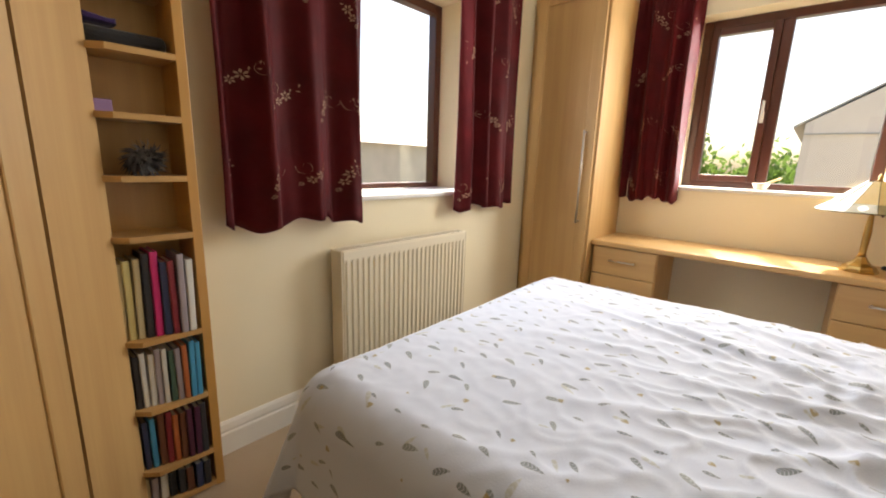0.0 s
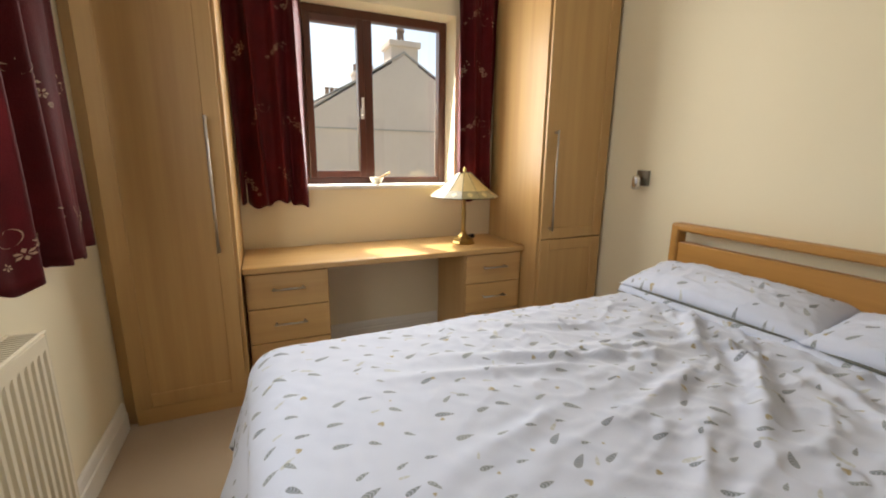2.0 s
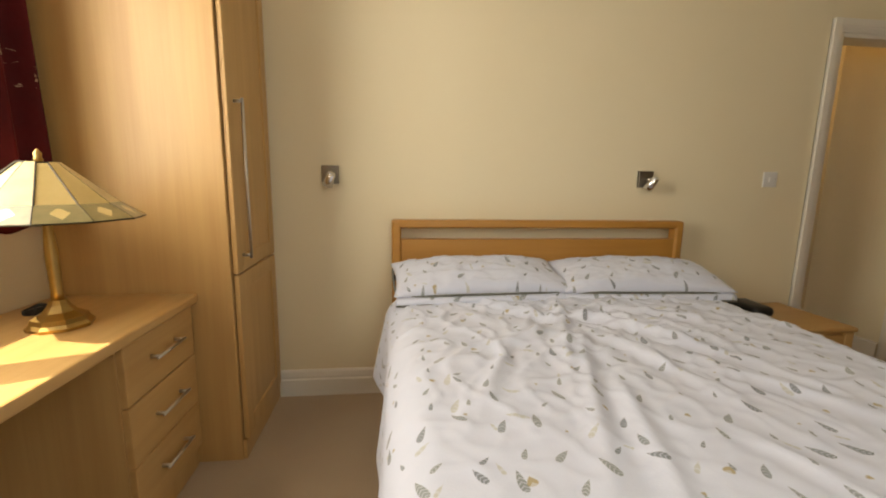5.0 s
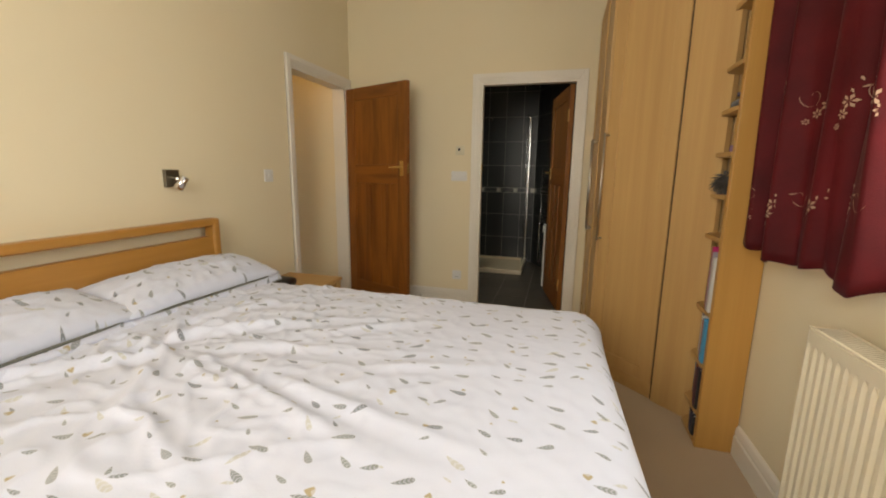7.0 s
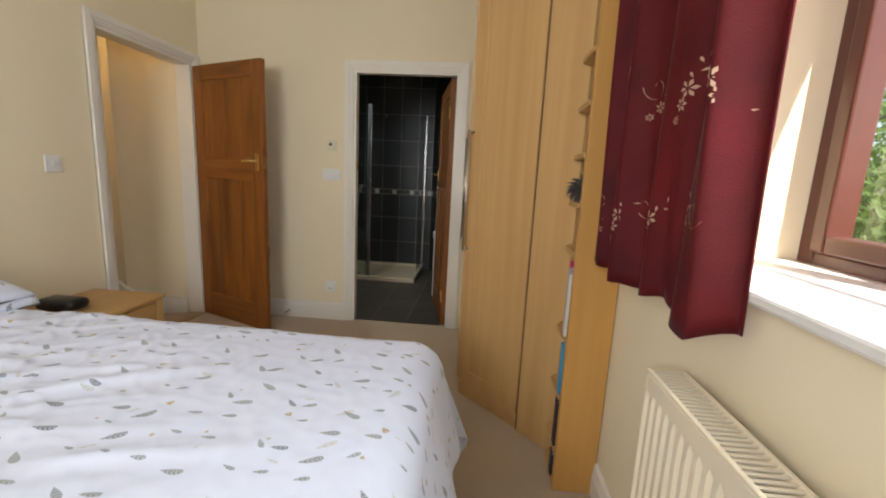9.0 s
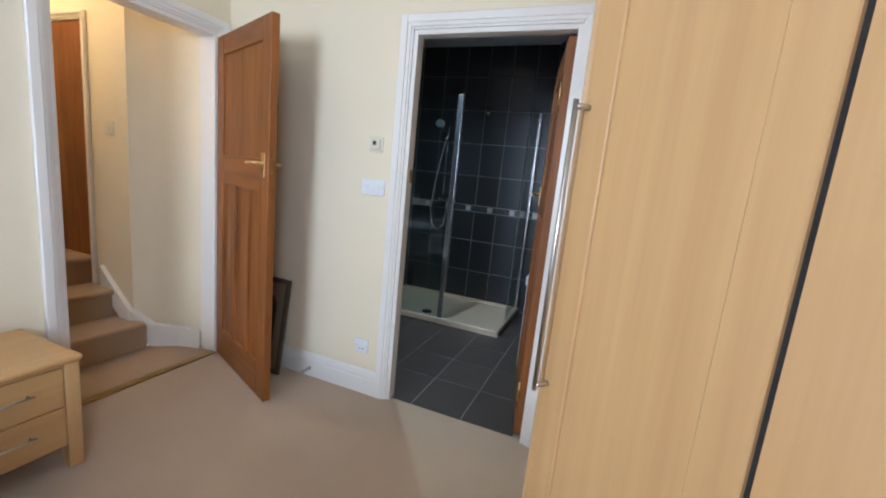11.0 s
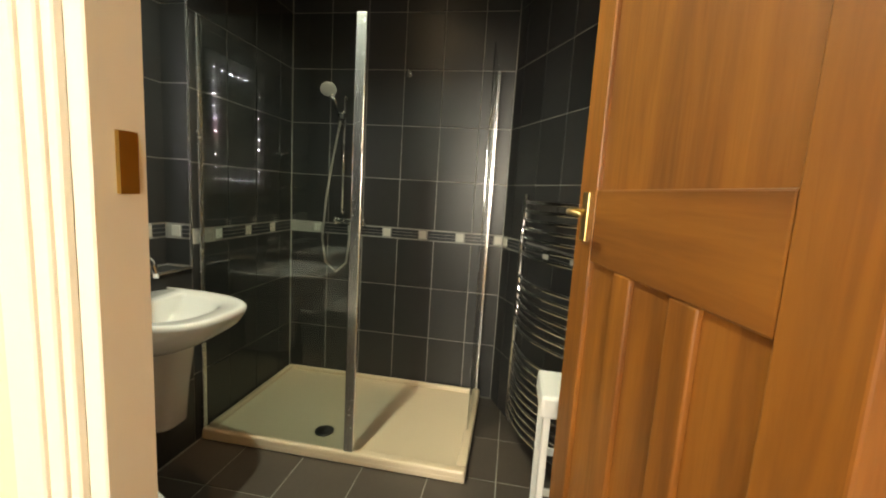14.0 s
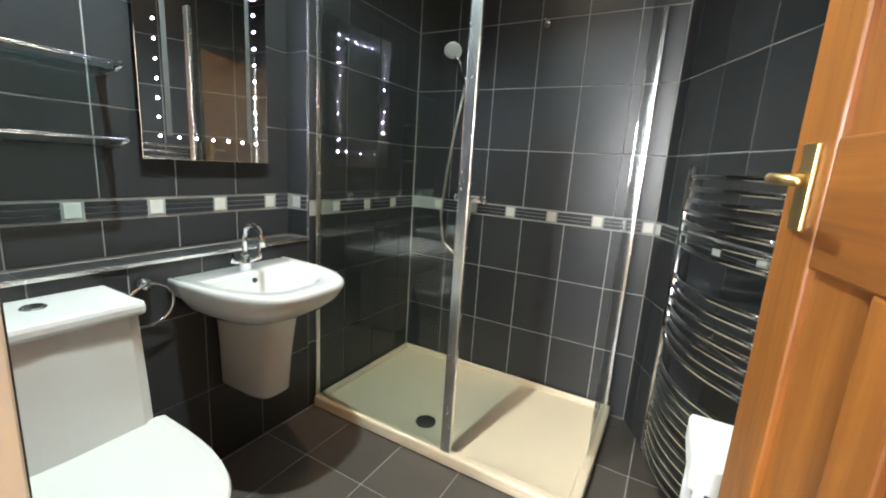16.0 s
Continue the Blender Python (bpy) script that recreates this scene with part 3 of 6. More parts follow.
def duvet():
    """A quilt that lies over the mattress and hangs at three sides, with pulled folds and small creases."""
    top, r = 0.634, 0.115
    x0, x1, y0, y1 = 0.612 + r, 2.52, 1.765 + r, 3.375 - r
    drop = r * 1.5 + 0.26
    nx, ny = 240, 210
    bm = bmesh.new()
    uvl = bm.loops.layers.uv.new("UVMap")
    nz = noise.noise

    def folds(s, t, wob):
        z = 0.0
        for ax, ay, bx, by, h, w in FOLDS:
            ex, ey = bx - ax, by - ay
            q = ex * ex + ey * ey
            k = ((s - ax) * ex + (t - ay) * ey) / q
            if not -0.1 < k < 1.1:
                continue
            d = abs((s - ax) * ey - (t - ay) * ex) / math.sqrt(q)
            if d > 0.13:
                continue
            d = abs(d + 0.022 * wob)
            fade = max(0.0, min(1.0, (k + 0.1) * 5)) * max(0.0, min(1.0, (1.1 - k) * 1.6))
            z += h * fade * (math.exp(-(d / (0.72 * w)) ** 1.4) - 0.35 * math.exp(-((d - 2.2 * w) / w) ** 2))
        return z

    grid, flat = [], []
    for i in range(nx + 1):
        row, frow = [], []
        for j in range(ny + 1):
            s = x0 - drop + (x1 - (x0 - drop)) * i / nx
            t = y0 - drop + (y1 - y0 + 2 * drop) * j / ny
            qx, qy = max(s, x0), min(max(t, y0), y1)
            n = Vector((s - qx, t - qy))
            d = n.length
            n = n / d if d > 1e-6 else Vector((0, 0))
            if d <= r * 1.5:
                out, down = r * math.sin(min(d / r, 1.5)), r * (1 - math.cos(min(d / r, 1.5)))
            else:
                h = d - r * 1.5
                fold = nz(Vector((qx * 5 + n.x * 3, qy * 5 + n.y * 3, 2.0)))
                flare = 0.10 + 0.22 * max(0.0, -n.x)
                out, down = r + h * (flare + 0.22 * fold), r * 0.93 + h * 0.95
            soft = max(0.0, 1.0 - d / 0.2)
            head = max(0.2, min(1.0, (s - 0.9) / 1.0))
            w = nz(Vector((s * 1.7, t * 1.9, 0.3)))
            z = top - down + 0.014 * w * soft
            z += 0.014 * soft * (1 - ((s - 1.6) / 1.0) ** 2) * (1 - ((t - 2.58) / 0.85) ** 2)
            wob = nz(Vector((s * 7.0, t * 7.0, 6.0)))
            z += soft * folds(s, t, wob)
            ridge = 1 - abs(nz(Vector((s * 3.4 + 0.6 * w, t * 6.2 - s * 2.2, 8.0)))) * 2.4
            z += soft * 0.009 * max(0.0, ridge) ** 4 * head
            ridge = 1 - abs(nz(Vector((s * 8.5 + 1.2 * w, t * 10.5 + s * 3.0, 3.0)))) * 2.2
            z += soft * 0.009 * max(0.0, ridge) ** 4 * head
            z += 0.0022 * nz(Vector((s * 24, t * 24, 3.0)))
            x, y = qx + n.x * out, qy + n.y * out
            x += (0.035 - 0.060 * min(1.0, max(0.0, (t - 1.9) / 1.3))) * min(1.0, max(0.0, 1 - (s - x0 + drop) / 1.0))
            x -= 0.05 * min(1.0, d / 0.16) * max(0.0, 1 - (t - 1.5) / 0.55) * (1.0 if s < x0 + 0.2 else 0.0)
            if s > 2.1 and d > 0.05:
                y += (1 if t > y1 else -1) * 0.03 * min(1.0, d / 0.3) * (s - 2.1) / 0.4
            row.append(bm.verts.new((x, y, z)))
            frow.append((s, t))
        grid.append(row)
        flat.append(frow)
    for i in range(nx):
        for j in range(ny):
            f = bm.faces.new((grid[i][j], grid[i + 1][j], grid[i + 1][j + 1], grid[i][j + 1]))
            for loop, (a, b) in zip(f.loops, ((i, j), (i + 1, j), (i + 1, j + 1), (i, j + 1))):
                loop[uvl].uv = flat[a][b]
    ob = part("duvet", bm, M_LEAF, label="rumpled white duvet printed with small grey-green leaves", category="duvet", smooth=True)
    mod = ob.modifiers.new("thick", "SOLIDIFY")
    mod.thickness, mod.offset = 0.016, -1
    return ob


duvet()


def pillow(seed, m, label):
    """A plump pillow in printed cotton with a flat piped edge."""
    ob = thing("pillow", label, "pillow", "pillows on the bed", m=m)
    bm = bmesh.new()
    uvl = bm.loops.layers.uv.new("UVMap")
    nx, ny = 40, 56
    hx, hy = 0.172, 0.418
    for side in (1, -1):
        grid = []
        for i in range(nx + 1):
            row = []
            for j in range(ny + 1):
                u, v = -1 + 2 * i / nx, -1 + 2 * j / ny
                puff = max(0.0, (1 - abs(u) ** 2.4)) ** 0.55 * max(0.0, (1 - abs(v) ** 3.0)) ** 0.55
                pinch = 1 - 0.07 * (1 - abs(v) ** 2) * abs(u) ** 3
                pinch2 = 1 - 0.05 * (1 - abs(u) ** 2) * abs(v) ** 3
                z = side * (0.080 if side > 0 else 0.062) * puff + 0.012 * noise.noise(Vector((u * 3, v * 4, seed))) * puff
                z += 0.006 * noise.noise(Vector((u * 9, v * 11, seed + 4)))
                z += puff * 0.010 * max(0.0, 1 - 2.4 * abs(noise.noise(Vector((u * 2.5 + v, v * 5.0, seed + 9))))) ** 3
                row.append(bm.verts.new((u * hx * pinch, v * hy * pinch2, z)))
            grid.append(row)
        for i in range(nx):
            for j in range(ny):
                f = bm.faces.new((grid[i][j], grid[i + 1][j], grid[i + 1][j + 1], grid[i][j + 1]))
                for loop in f.loops:
                    loop[uvl].uv = (loop.vert.co.x + seed * 0.37, loop.vert.co.y + side * 0.9)
    bmesh.ops.remove_doubles(bm, verts=bm.verts, dist=0.004)
    part("case", bm, M_LEAF, ob, local=True, smooth=True)
    bm = bmesh.new()
    loop = []
    for k in range(48):
        a = 2 * math.pi * k / 48
        c, s = math.cos(a), math.sin(a)
        u, v = abs(c) ** 0.25 * (1 if c > 0 else -1), abs(s) ** 0.25 * (1 if s > 0 else -1)
        loop.append((u * hx * 0.965, v * hy * 0.98, -0.004 + 0.006 * noise.noise(Vector((u * 9, v * 11, seed + 4)))))
    tube(bm, loop, 0.0055, 6, True)
    part("piping", bm, M_PIPING, ob, "dark grey-green piped edge", local=True, smooth=True)
    bm = bmesh.new()
    uvl = bm.loops.layers.uv.new("UVMap")
    rows, hem = [], []
    for k in range(49):
        v = -1 + 2 * k / 48
        wave = 0.006 * noise.noise(Vector((v * 5, seed, 1.0)))
        a = Vector((-hx * 0.955, v * hy * 0.97, -0.006))
        b = Vector((-hx - 0.022 + wave, v * hy * 0.975, -0.034 + 0.5 * wave))
        rows.append([bm.verts.new(p) for p in (a, a.lerp(b, 0.5) + Vector((-0.004, 0, 0.006)), b)])
        hem.append(tuple(b))
    for p, q in zip(rows, rows[1:]):
        for m_ in range(2):
            f = bm.faces.new((p[m_], q[m_], q[m_ + 1], p[m_ + 1]))
            for loop in f.loops:
                loop[uvl].uv = (loop.vert.co.x + seed * 0.53, loop.vert.co.y * 0.8 + 3.0)
    flap = part("flap", bm, M_LEAF, ob, "flat printed hem flap", local=True, smooth=True)
    mod = flap.modifiers.new("thick", "SOLIDIFY")
    mod.thickness = 0.004
    part("hem_piping", tube(bmesh.new(), hem, 0.004, 6), M_PIPING, flap, "dark grey-green piped hem", local=True, smooth=True)
    return ob


pillow(1.0, pose(2.535, 2.945, 0.708, 0, -13, 3), "plump white leaf-print pillow against the oak headboard")
pillow(6.0, pose(2.525, 2.158, 0.703, 0, -12, -3), "plump white leaf-print pillow against the oak headboard")

# ---- bedroom: built-in wardrobes and desk ----


def bar_handle(parent, a, b, out, r=0.006, material=None, name="handle", standoff=0.032, label="brushed steel bar handle"):
    """A straight round bar between a and b, on two short feet towards the door; out: the way off the door."""
    a, b, out = Vector(a), Vector(b), Vector(out)
    bm = bmesh.new()
    tube(bm, [a + out * standoff, b + out * standoff], r, 10)
    way = (b - a).normalized()
    for p in (a + way * 0.012, b - way * 0.012):
        tube(bm, [p + out * 0.0, p + out * standoff], r * 1.15, 8)
    return part(name, bm, material or M_STEEL, parent, label, smooth=True)


def panel_door(parent, m, width, z0, z1, stile=0.07, name="door", depth=0.02):
    """A framed door with a sunk middle panel in the plane y = 0 of m, facing -y, from x = 0 to width."""
    bm = box(bmesh.new(), (stile - 0.003, 0.007, z0 + stile - 0.003), (width - stile + 0.003, depth - 0.002, z1 - stile + 0.003))
    bm.transform(m)
    door = part(name, bm, M_OAKV, parent)
    for piece, lo, hi in (("stile", (0, 0, z0), (stile, depth, z1)), ("stile", (width - stile, 0, z0), (width, depth, z1)), ("rail", (stile, 0.0004, z0), (width - stile, depth, z0 + stile)), ("rail", (stile, 0.0004, z1 - stile), (width - stile, depth, z1))):
        bm = box(bmesh.new(), lo, hi, 0.0025, 1)
        bm.transform(m)
        part(piece, bm, M_OAKV, door)
    return door



wa = thing("wardrobe", "tall single light-maple fitted wardrobe beside the desk", "wardrobe", "fitted wardrobes", m=pose(0.27, 4.31, 0))
part("body", boxes(((0.045, 4.045, 0.0), (0.552, 4.595, 2.36)), bevel=0.003), M_OAKV, wa)
part("plinth", boxes(((0.05, 4.030, 0.0), (0.545, 4.045, 0.085)), bevel=0.002), M_OAKH, wa)
d = panel_door(wa, pose(0.05, 4.020, 0), 0.485, 0.09, 2.355)
bar_handle(d, (0.475, 4.020, 0.838), (0.475, 4.020, 1.46), (0, -1, 0), 0.007)
part("side_filler", boxes(((0.001, 4.062, 0.0), (0.044, 4.59, 2.36))), M_OAKV, wa, "narrow maple scribing strip at the wall")

wb = thing("wardrobe", "light-maple fitted wardrobe with a small lower door beside the bed", "wardrobe", "fitted wardrobes", m=pose(2.55, 4.29, 0))
part("body", boxes(((2.272, 3.976, 0.0), (2.788, 4.595, 2.36)), bevel=0.003), M_OAKV, wb)
part("plinth", boxes(((2.28, 3.963, 0.0), (2.785, 3.976, 0.085)), bevel=0.002), M_OAKH, wb)
d = panel_door(wb, pose(2.285, 3.952, 0), 0.49, 0.790, 2.355)
bar_handle(d, (2.345, 3.952, 0.845), (2.345, 3.952, 1.46), (0, -1, 0), 0.006)
panel_door(wb, pose(2.285, 3.952, 0), 0.49, 0.09, 0.783)
# solid dark strip; the gap's shade is painted by its colour
part("side_filler", boxes(((2.789, 4.0, 0.0), (2.799, 4.59, 2.36))), M_DARK, wb, "dark strip that paints the shade in the gap at the wall")


def drawer_unit(x0, x1, label):
    ob = thing("drawer_unit", label, "drawers", "desk drawer units", m=pose((x0 + x1) / 2, 4.35, 0))
    part("body", boxes(((x0, 4.145, 0.0), (x1, 4.585, 0.683)), bevel=0.002), M_OAKV, ob)
    for z0, z1 in ((0.10, 0.285), (0.29, 0.482), (0.487, 0.678)):
        f = part("drawer_front", boxes(((x0 + 0.004, 4.124, z0), (x1 - 0.004, 4.145, z1)), bevel=0.003), M_OAKH, ob)
        c, z = (x0 + x1) / 2, z0 + 0.105
        bar_handle(f, (c - 0.085, 4.124, z), (c + 0.085, 4.124, z), (0, -1, 0), 0.0055, standoff=0.028)
    part("plinth", boxes(((x0 + 0.005, 4.150, 0.0), (x1 - 0.005, 4.16, 0.098))), M_OAKH, ob)
    return ob


drawer_unit(0.562, 0.99, "light-maple three-drawer unit under the desk top")
drawer_unit(1.845, 2.262, "light-maple three-drawer unit under the desk top")
part("desk_top", boxes(((0.556, 4.098, 0.686), (2.268, 4.597, 0.722)), bevel=0.008), M_OAKH, label="long light-maple desk top under the window", category="desk")

# the tapering run beside the shower room door: two straight doors, one at a slant, a filler and a bookcase
wc_ = thing("wardrobe", "tall light-maple fitted wardrobe with a slanting end door", "wardrobe", "fitted wardrobes", m=pose(0.3, 0.7, 0))
A, B, C = Vector((0.575, 1.020, 0)), Vector((0.268, 1.335, 0)), Vector((0.118, 1.497, 0))
bm = bmesh.new()
prism(bm, [(0.003, 0.003), (0.575, 0.003), (0.575, 0.93), (0.13, 1.40), (0.003, 1.40)], 0.0, 2.42)
part("body", bm, M_OAKV, wc_)
FACE_E = Matrix(((0, -1, 0, 0), (1, 0, 0, 0), (0, 0, 1, 0), (0, 0, 0, 1)))
for y0, y1, hy in ((0.035, 0.53, 0.478), (0.534, 1.013, 0.588)):
    d = panel_door(wc_, Matrix.Translation((0.602, y0, 0)) @ FACE_E, y1 - y0, 0.09, 2.41)
    bar_handle(d, (0.602, hy, 0.845), (0.602, hy, 1.475), (1, 0, 0), 0.0056, standoff=0.034)
part("end_panel", boxes(((0.576, 0.004, 0.0), (0.600, 0.031, 2.42))), M_OAKV, wc_)
along = (B - A).normalized()
out = Vector((-along.y, along.x, 0))
out = out if out.x > 0 else -out
start = A + out * 0.022
FACE_S = Matrix(((along.x, -out.x, 0, start.x), (along.y, -out.y, 0, start.y), (0, 0, 1, 0), (0, 0, 0, 1)))
wide = (B - A).length - 0.009
d = panel_door(wc_, FACE_S, wide, 0.09, 2.41, 0.075)
h0 = start + along * 0.014
bar_handle(d, (h0.x, h0.y, 0.845), (h0.x, h0.y, 1.475), out, 0.0056, standoff=0.034)
bm = bmesh.new()
F = B + out * 0.020 + along * 0.002
prism(bm, [(F.x, F.y), (C.x + 0.012, C.y), (C.x - 0.012, C.y - 0.012), (F.x - 0.03 * out.x, F.y - 0.03 * out.y)], 0.0, 2.42)
part("filler_panel", bm, M_OAKV, wc_)
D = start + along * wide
# black strip set in the gap: its shade is put in as colour
part("shadow_gap", prism(bmesh.new(), [((p - out * k).x, (p - out * k).y) for p, k in ((D, 0.010), (F, 0.010), (F, 0.018), (D, 0.018))], 0.0, 2.40), M_DARK, wc_, "narrow black strip that paints the shade in the gap beside the slanting door")
part("plinth", prism(bmesh.new(), [(0.56, 0.035), (0.588, 0.035), (0.588, 1.021), (B.x + 0.01, B.y), (B.x - 0.02, B.y - 0.02), (0.56, 1.02)], 0.0, 0.085), M_OAKH, wc_)

SHELVES = [0.03, 0.165, 0.395, 0.638, 0.975, 1.158, 1.338, 1.52, 1.70]
case = thing("bookcase", "tall narrow maple bookcase built in beside the wardrobe", "bookcase", m=pose(0.09, 1.63, 0))
part("side_panel", boxes(((0.004, 1.702, 0.0), (0.166, 1.732, 1.965)), bevel=0.002), M_HONEY, case, "broad honey-maple end panel")
part("side_panel", boxes(((0.004, 1.462, 0.0), (0.098, 1.478, 1.965)), bevel=0.002), M_OAKV, case)
part("back_panel", boxes(((0.003, 1.478, 0.0), (0.012, 1.702, 1.965))), M_OAKV, case)
for z in SHELVES:
    part("shelf", prism(bmesh.new(), [(0.012, 1.479), (0.124, 1.479), (0.170, 1.53), (0.170, 1.701), (0.012, 1.701)], z - 0.018, z), M_OAKY, case)
part("top_panel", boxes(((0.012, 1.479, 1.945), (0.15, 1.701, 1.965))), M_OAKY, case)


def book(y, z, thick, height, depth, cover, label, lean=0.0, front=0.145):
    """A book on end: boards, a rounded spine and a block of pages."""
    ob = thing("book", label, "book", "books in the bookcase", m=pose(front, y, z + 0.0005, lean))
    bm = bmesh.new()
    box(bm, (-depth, 0.0, 0.0), (0, 0.0025, height))
    box(bm, (-depth, thick - 0.0025, 0.0), (0, thick, height))
    box(bm, (-0.004, 0.0025, 0.0), (0.002, thick - 0.0025, height), 0.001, 1)
    part("cover", bm, cover, ob, local=True)
    part("pages", boxes(((-depth + 0.004, 0.0026, 0.003), (-0.0045, thick - 0.0026, height - 0.004))), M_PAGES, ob, local=True)
    return ob


M_PAGES = mat("paper_pages", (0.70, 0.66, 0.56), (0.60, 0.55, 0.45), 0.9, scale=40, stretch=(1, 20, 1))
INKS = {"cream": (0.55, 0.46, 0.26), "pale yellow": (0.62, 0.52, 0.22), "dark grey": (0.03, 0.03, 0.035), "magenta": (0.55, 0.02, 0.16), "navy blue": (0.03, 0.04, 0.10), "lilac grey": (0.36, 0.31, 0.34), "white": (0.70, 0.68, 0.64), "black": (0.012, 0.012, 0.014), "green": (0.06, 0.12, 0.09), "teal": (0.03, 0.16, 0.18), "blue": (0.06, 0.30, 0.50), "orange": (0.45, 0.13, 0.04), "brown": (0.16, 0.06, 0.03), "plum": (0.08, 0.02, 0.05), "dark red": (0.22, 0.02, 0.03)}
COVERS = {k: mat(k.replace(" ", "_") + "_book_cover", v, rough=0.45, scale=12, fine=80) for k, v in INKS.items()}
ROWS = [
    (0.638, 0.285, ["cream", "pale yellow", "cream", "dark grey", "magenta", "navy blue", "dark red", "lilac grey", "white"]),
    (0.395, 0.205, ["black", "dark grey", "white", "white", "lilac grey", "white", "green", "lilac grey", "orange", "blue", "blue"]),
    (0.165, 0.198, ["black", "navy blue", "blue", "brown", "dark red", "orange", "brown", "plum", "plum", "dark grey"]),
    (0.03, 0.105, ["cream", "lilac grey", "white", "black", "dark grey", "brown", "navy blue", "dark grey"]),
]
rnd = random.Random(7)
for z, tall, names in ROWS:
    y, room = 1.484, 0.205 / len(names)
    for k, c in enumerate(names):
        t = room * rnd.uniform(0.78, 0.98)
        book(y, z, t, tall * rnd.uniform(0.86, 1.0), rnd.uniform(0.095, 0.12), COVERS[c], f"{c} paperback book standing on a maple shelf", lean=rnd.uniform(-1.5, 0.5), front=0.124 + 0.28 * min(0.16, y - 1.484))
        y += room
M_PURPLE = mat("purple_cloth", (0.045, 0.015, 0.12), rough=0.9, fine=200, bump=0.4, sheen=0.3)
M_CHAR = mat("charcoal_cloth", (0.018, 0.017, 0.02), rough=0.95, fine=200, bump=0.5, sheen=0.3)


def folded(name, label, lo, hi, material, seed, category):
    bm = boxes((lo, hi), bevel=0.018)
    bmesh.ops.subdivide_edges(bm, edges=list(bm.edges), cuts=3, use_grid_fill=True)
    for v in bm.verts:
        v.co.z += 0.010 * noise.noise(v.co * 22 + Vector((seed, 0, 0))) if v.co.z > lo[2] + 0.005 else 0
    return part(name, bm, material, label=label, category=category, smooth=True)


folded("folded_scarf", "dark charcoal folded scarf lying on a shelf", (0.03, 1.488, 1.5205), (0.13, 1.695, 1.57), M_CHAR, 1, "scarf")
folded("folded_cloth", "purple folded cloth on top of a dark scarf", (0.03, 1.488, 1.582), (0.11, 1.58, 1.604), M_PURPLE, 4, "cloth")
M_LILAC = mat("lilac_card", (0.32, 0.20, 0.42), rough=0.5)
part("small_box", boxes(((0.05, 1.498, 1.3385), (0.11, 1.543, 1.375)), bevel=0.003), M_LILAC, label="small lilac card box with a dark lid", category="box")
M_FEATHER = mat("dark_grey_fluff", (0.045, 0.04, 0.038), (0.12, 0.11, 0.10), 0.9, scale=40, fine=200, bump=0.5)


def fluffy(c, r):
    """A tangle of short soft strands round a small core."""
    ob = thing("feather_ornament", "fluffy dark grey feather ornament spilling over a shelf", "ornament", m=pose(*c))
    bm = bmesh.new()
    bmesh.ops.create_icosphere(bm, subdivisions=3, radius=r * 0.55)
    for v in bm.verts:
        v.co *= 1 + 0.35 * noise.noise(v.co * 30)
        v.co.z *= 0.75
    part("core", bm, M_FEATHER, ob, local=True)
    bm = bmesh.new()
    rr = random.Random(3)
    for _ in range(420):
        w = Vector((rr.gauss(0, 1), rr.gauss(0, 1), rr.gauss(-0.1, 0.7))).normalized()
        side = w.cross(Vector((rr.random(), rr.random(), rr.random()))).normalized() * r * 0.07
        a, b = w * r * 0.4, w * r * rr.uniform(0.75, 1.15) + Vector((0, 0, -r * 0.15))
        c0 = (a + b) / 2 + side * 2
        bm.faces.new([bm.verts.new(p) for p in (a, c0 - side, b, c0 + side * 0.4)])
    part("plumage", bm, M_FEATHER, ob, local=True, kind="stuff")
    return ob


fluffy((0.135, 1.60, 1.212), 0.064)


def figurine(c, h):
    bm = bmesh.new()
    lathe(bm, [(0.016, 0), (0.018, 0.006), (0.010, h * 0.3), (0.014, h * 0.55), (0.007, h * 0.72), (0.011, h * 0.86), (0.004, h)], Matrix.Translation(c), 14)
    part("figurine", bm, M_CREAMPLASTIC, label="small pale ornament standing on a bookcase shelf", category="ornament", smooth=True)


figurine((0.12, 1.65, 1.7005), 0.13)

# ---- bedroom: radiator ----


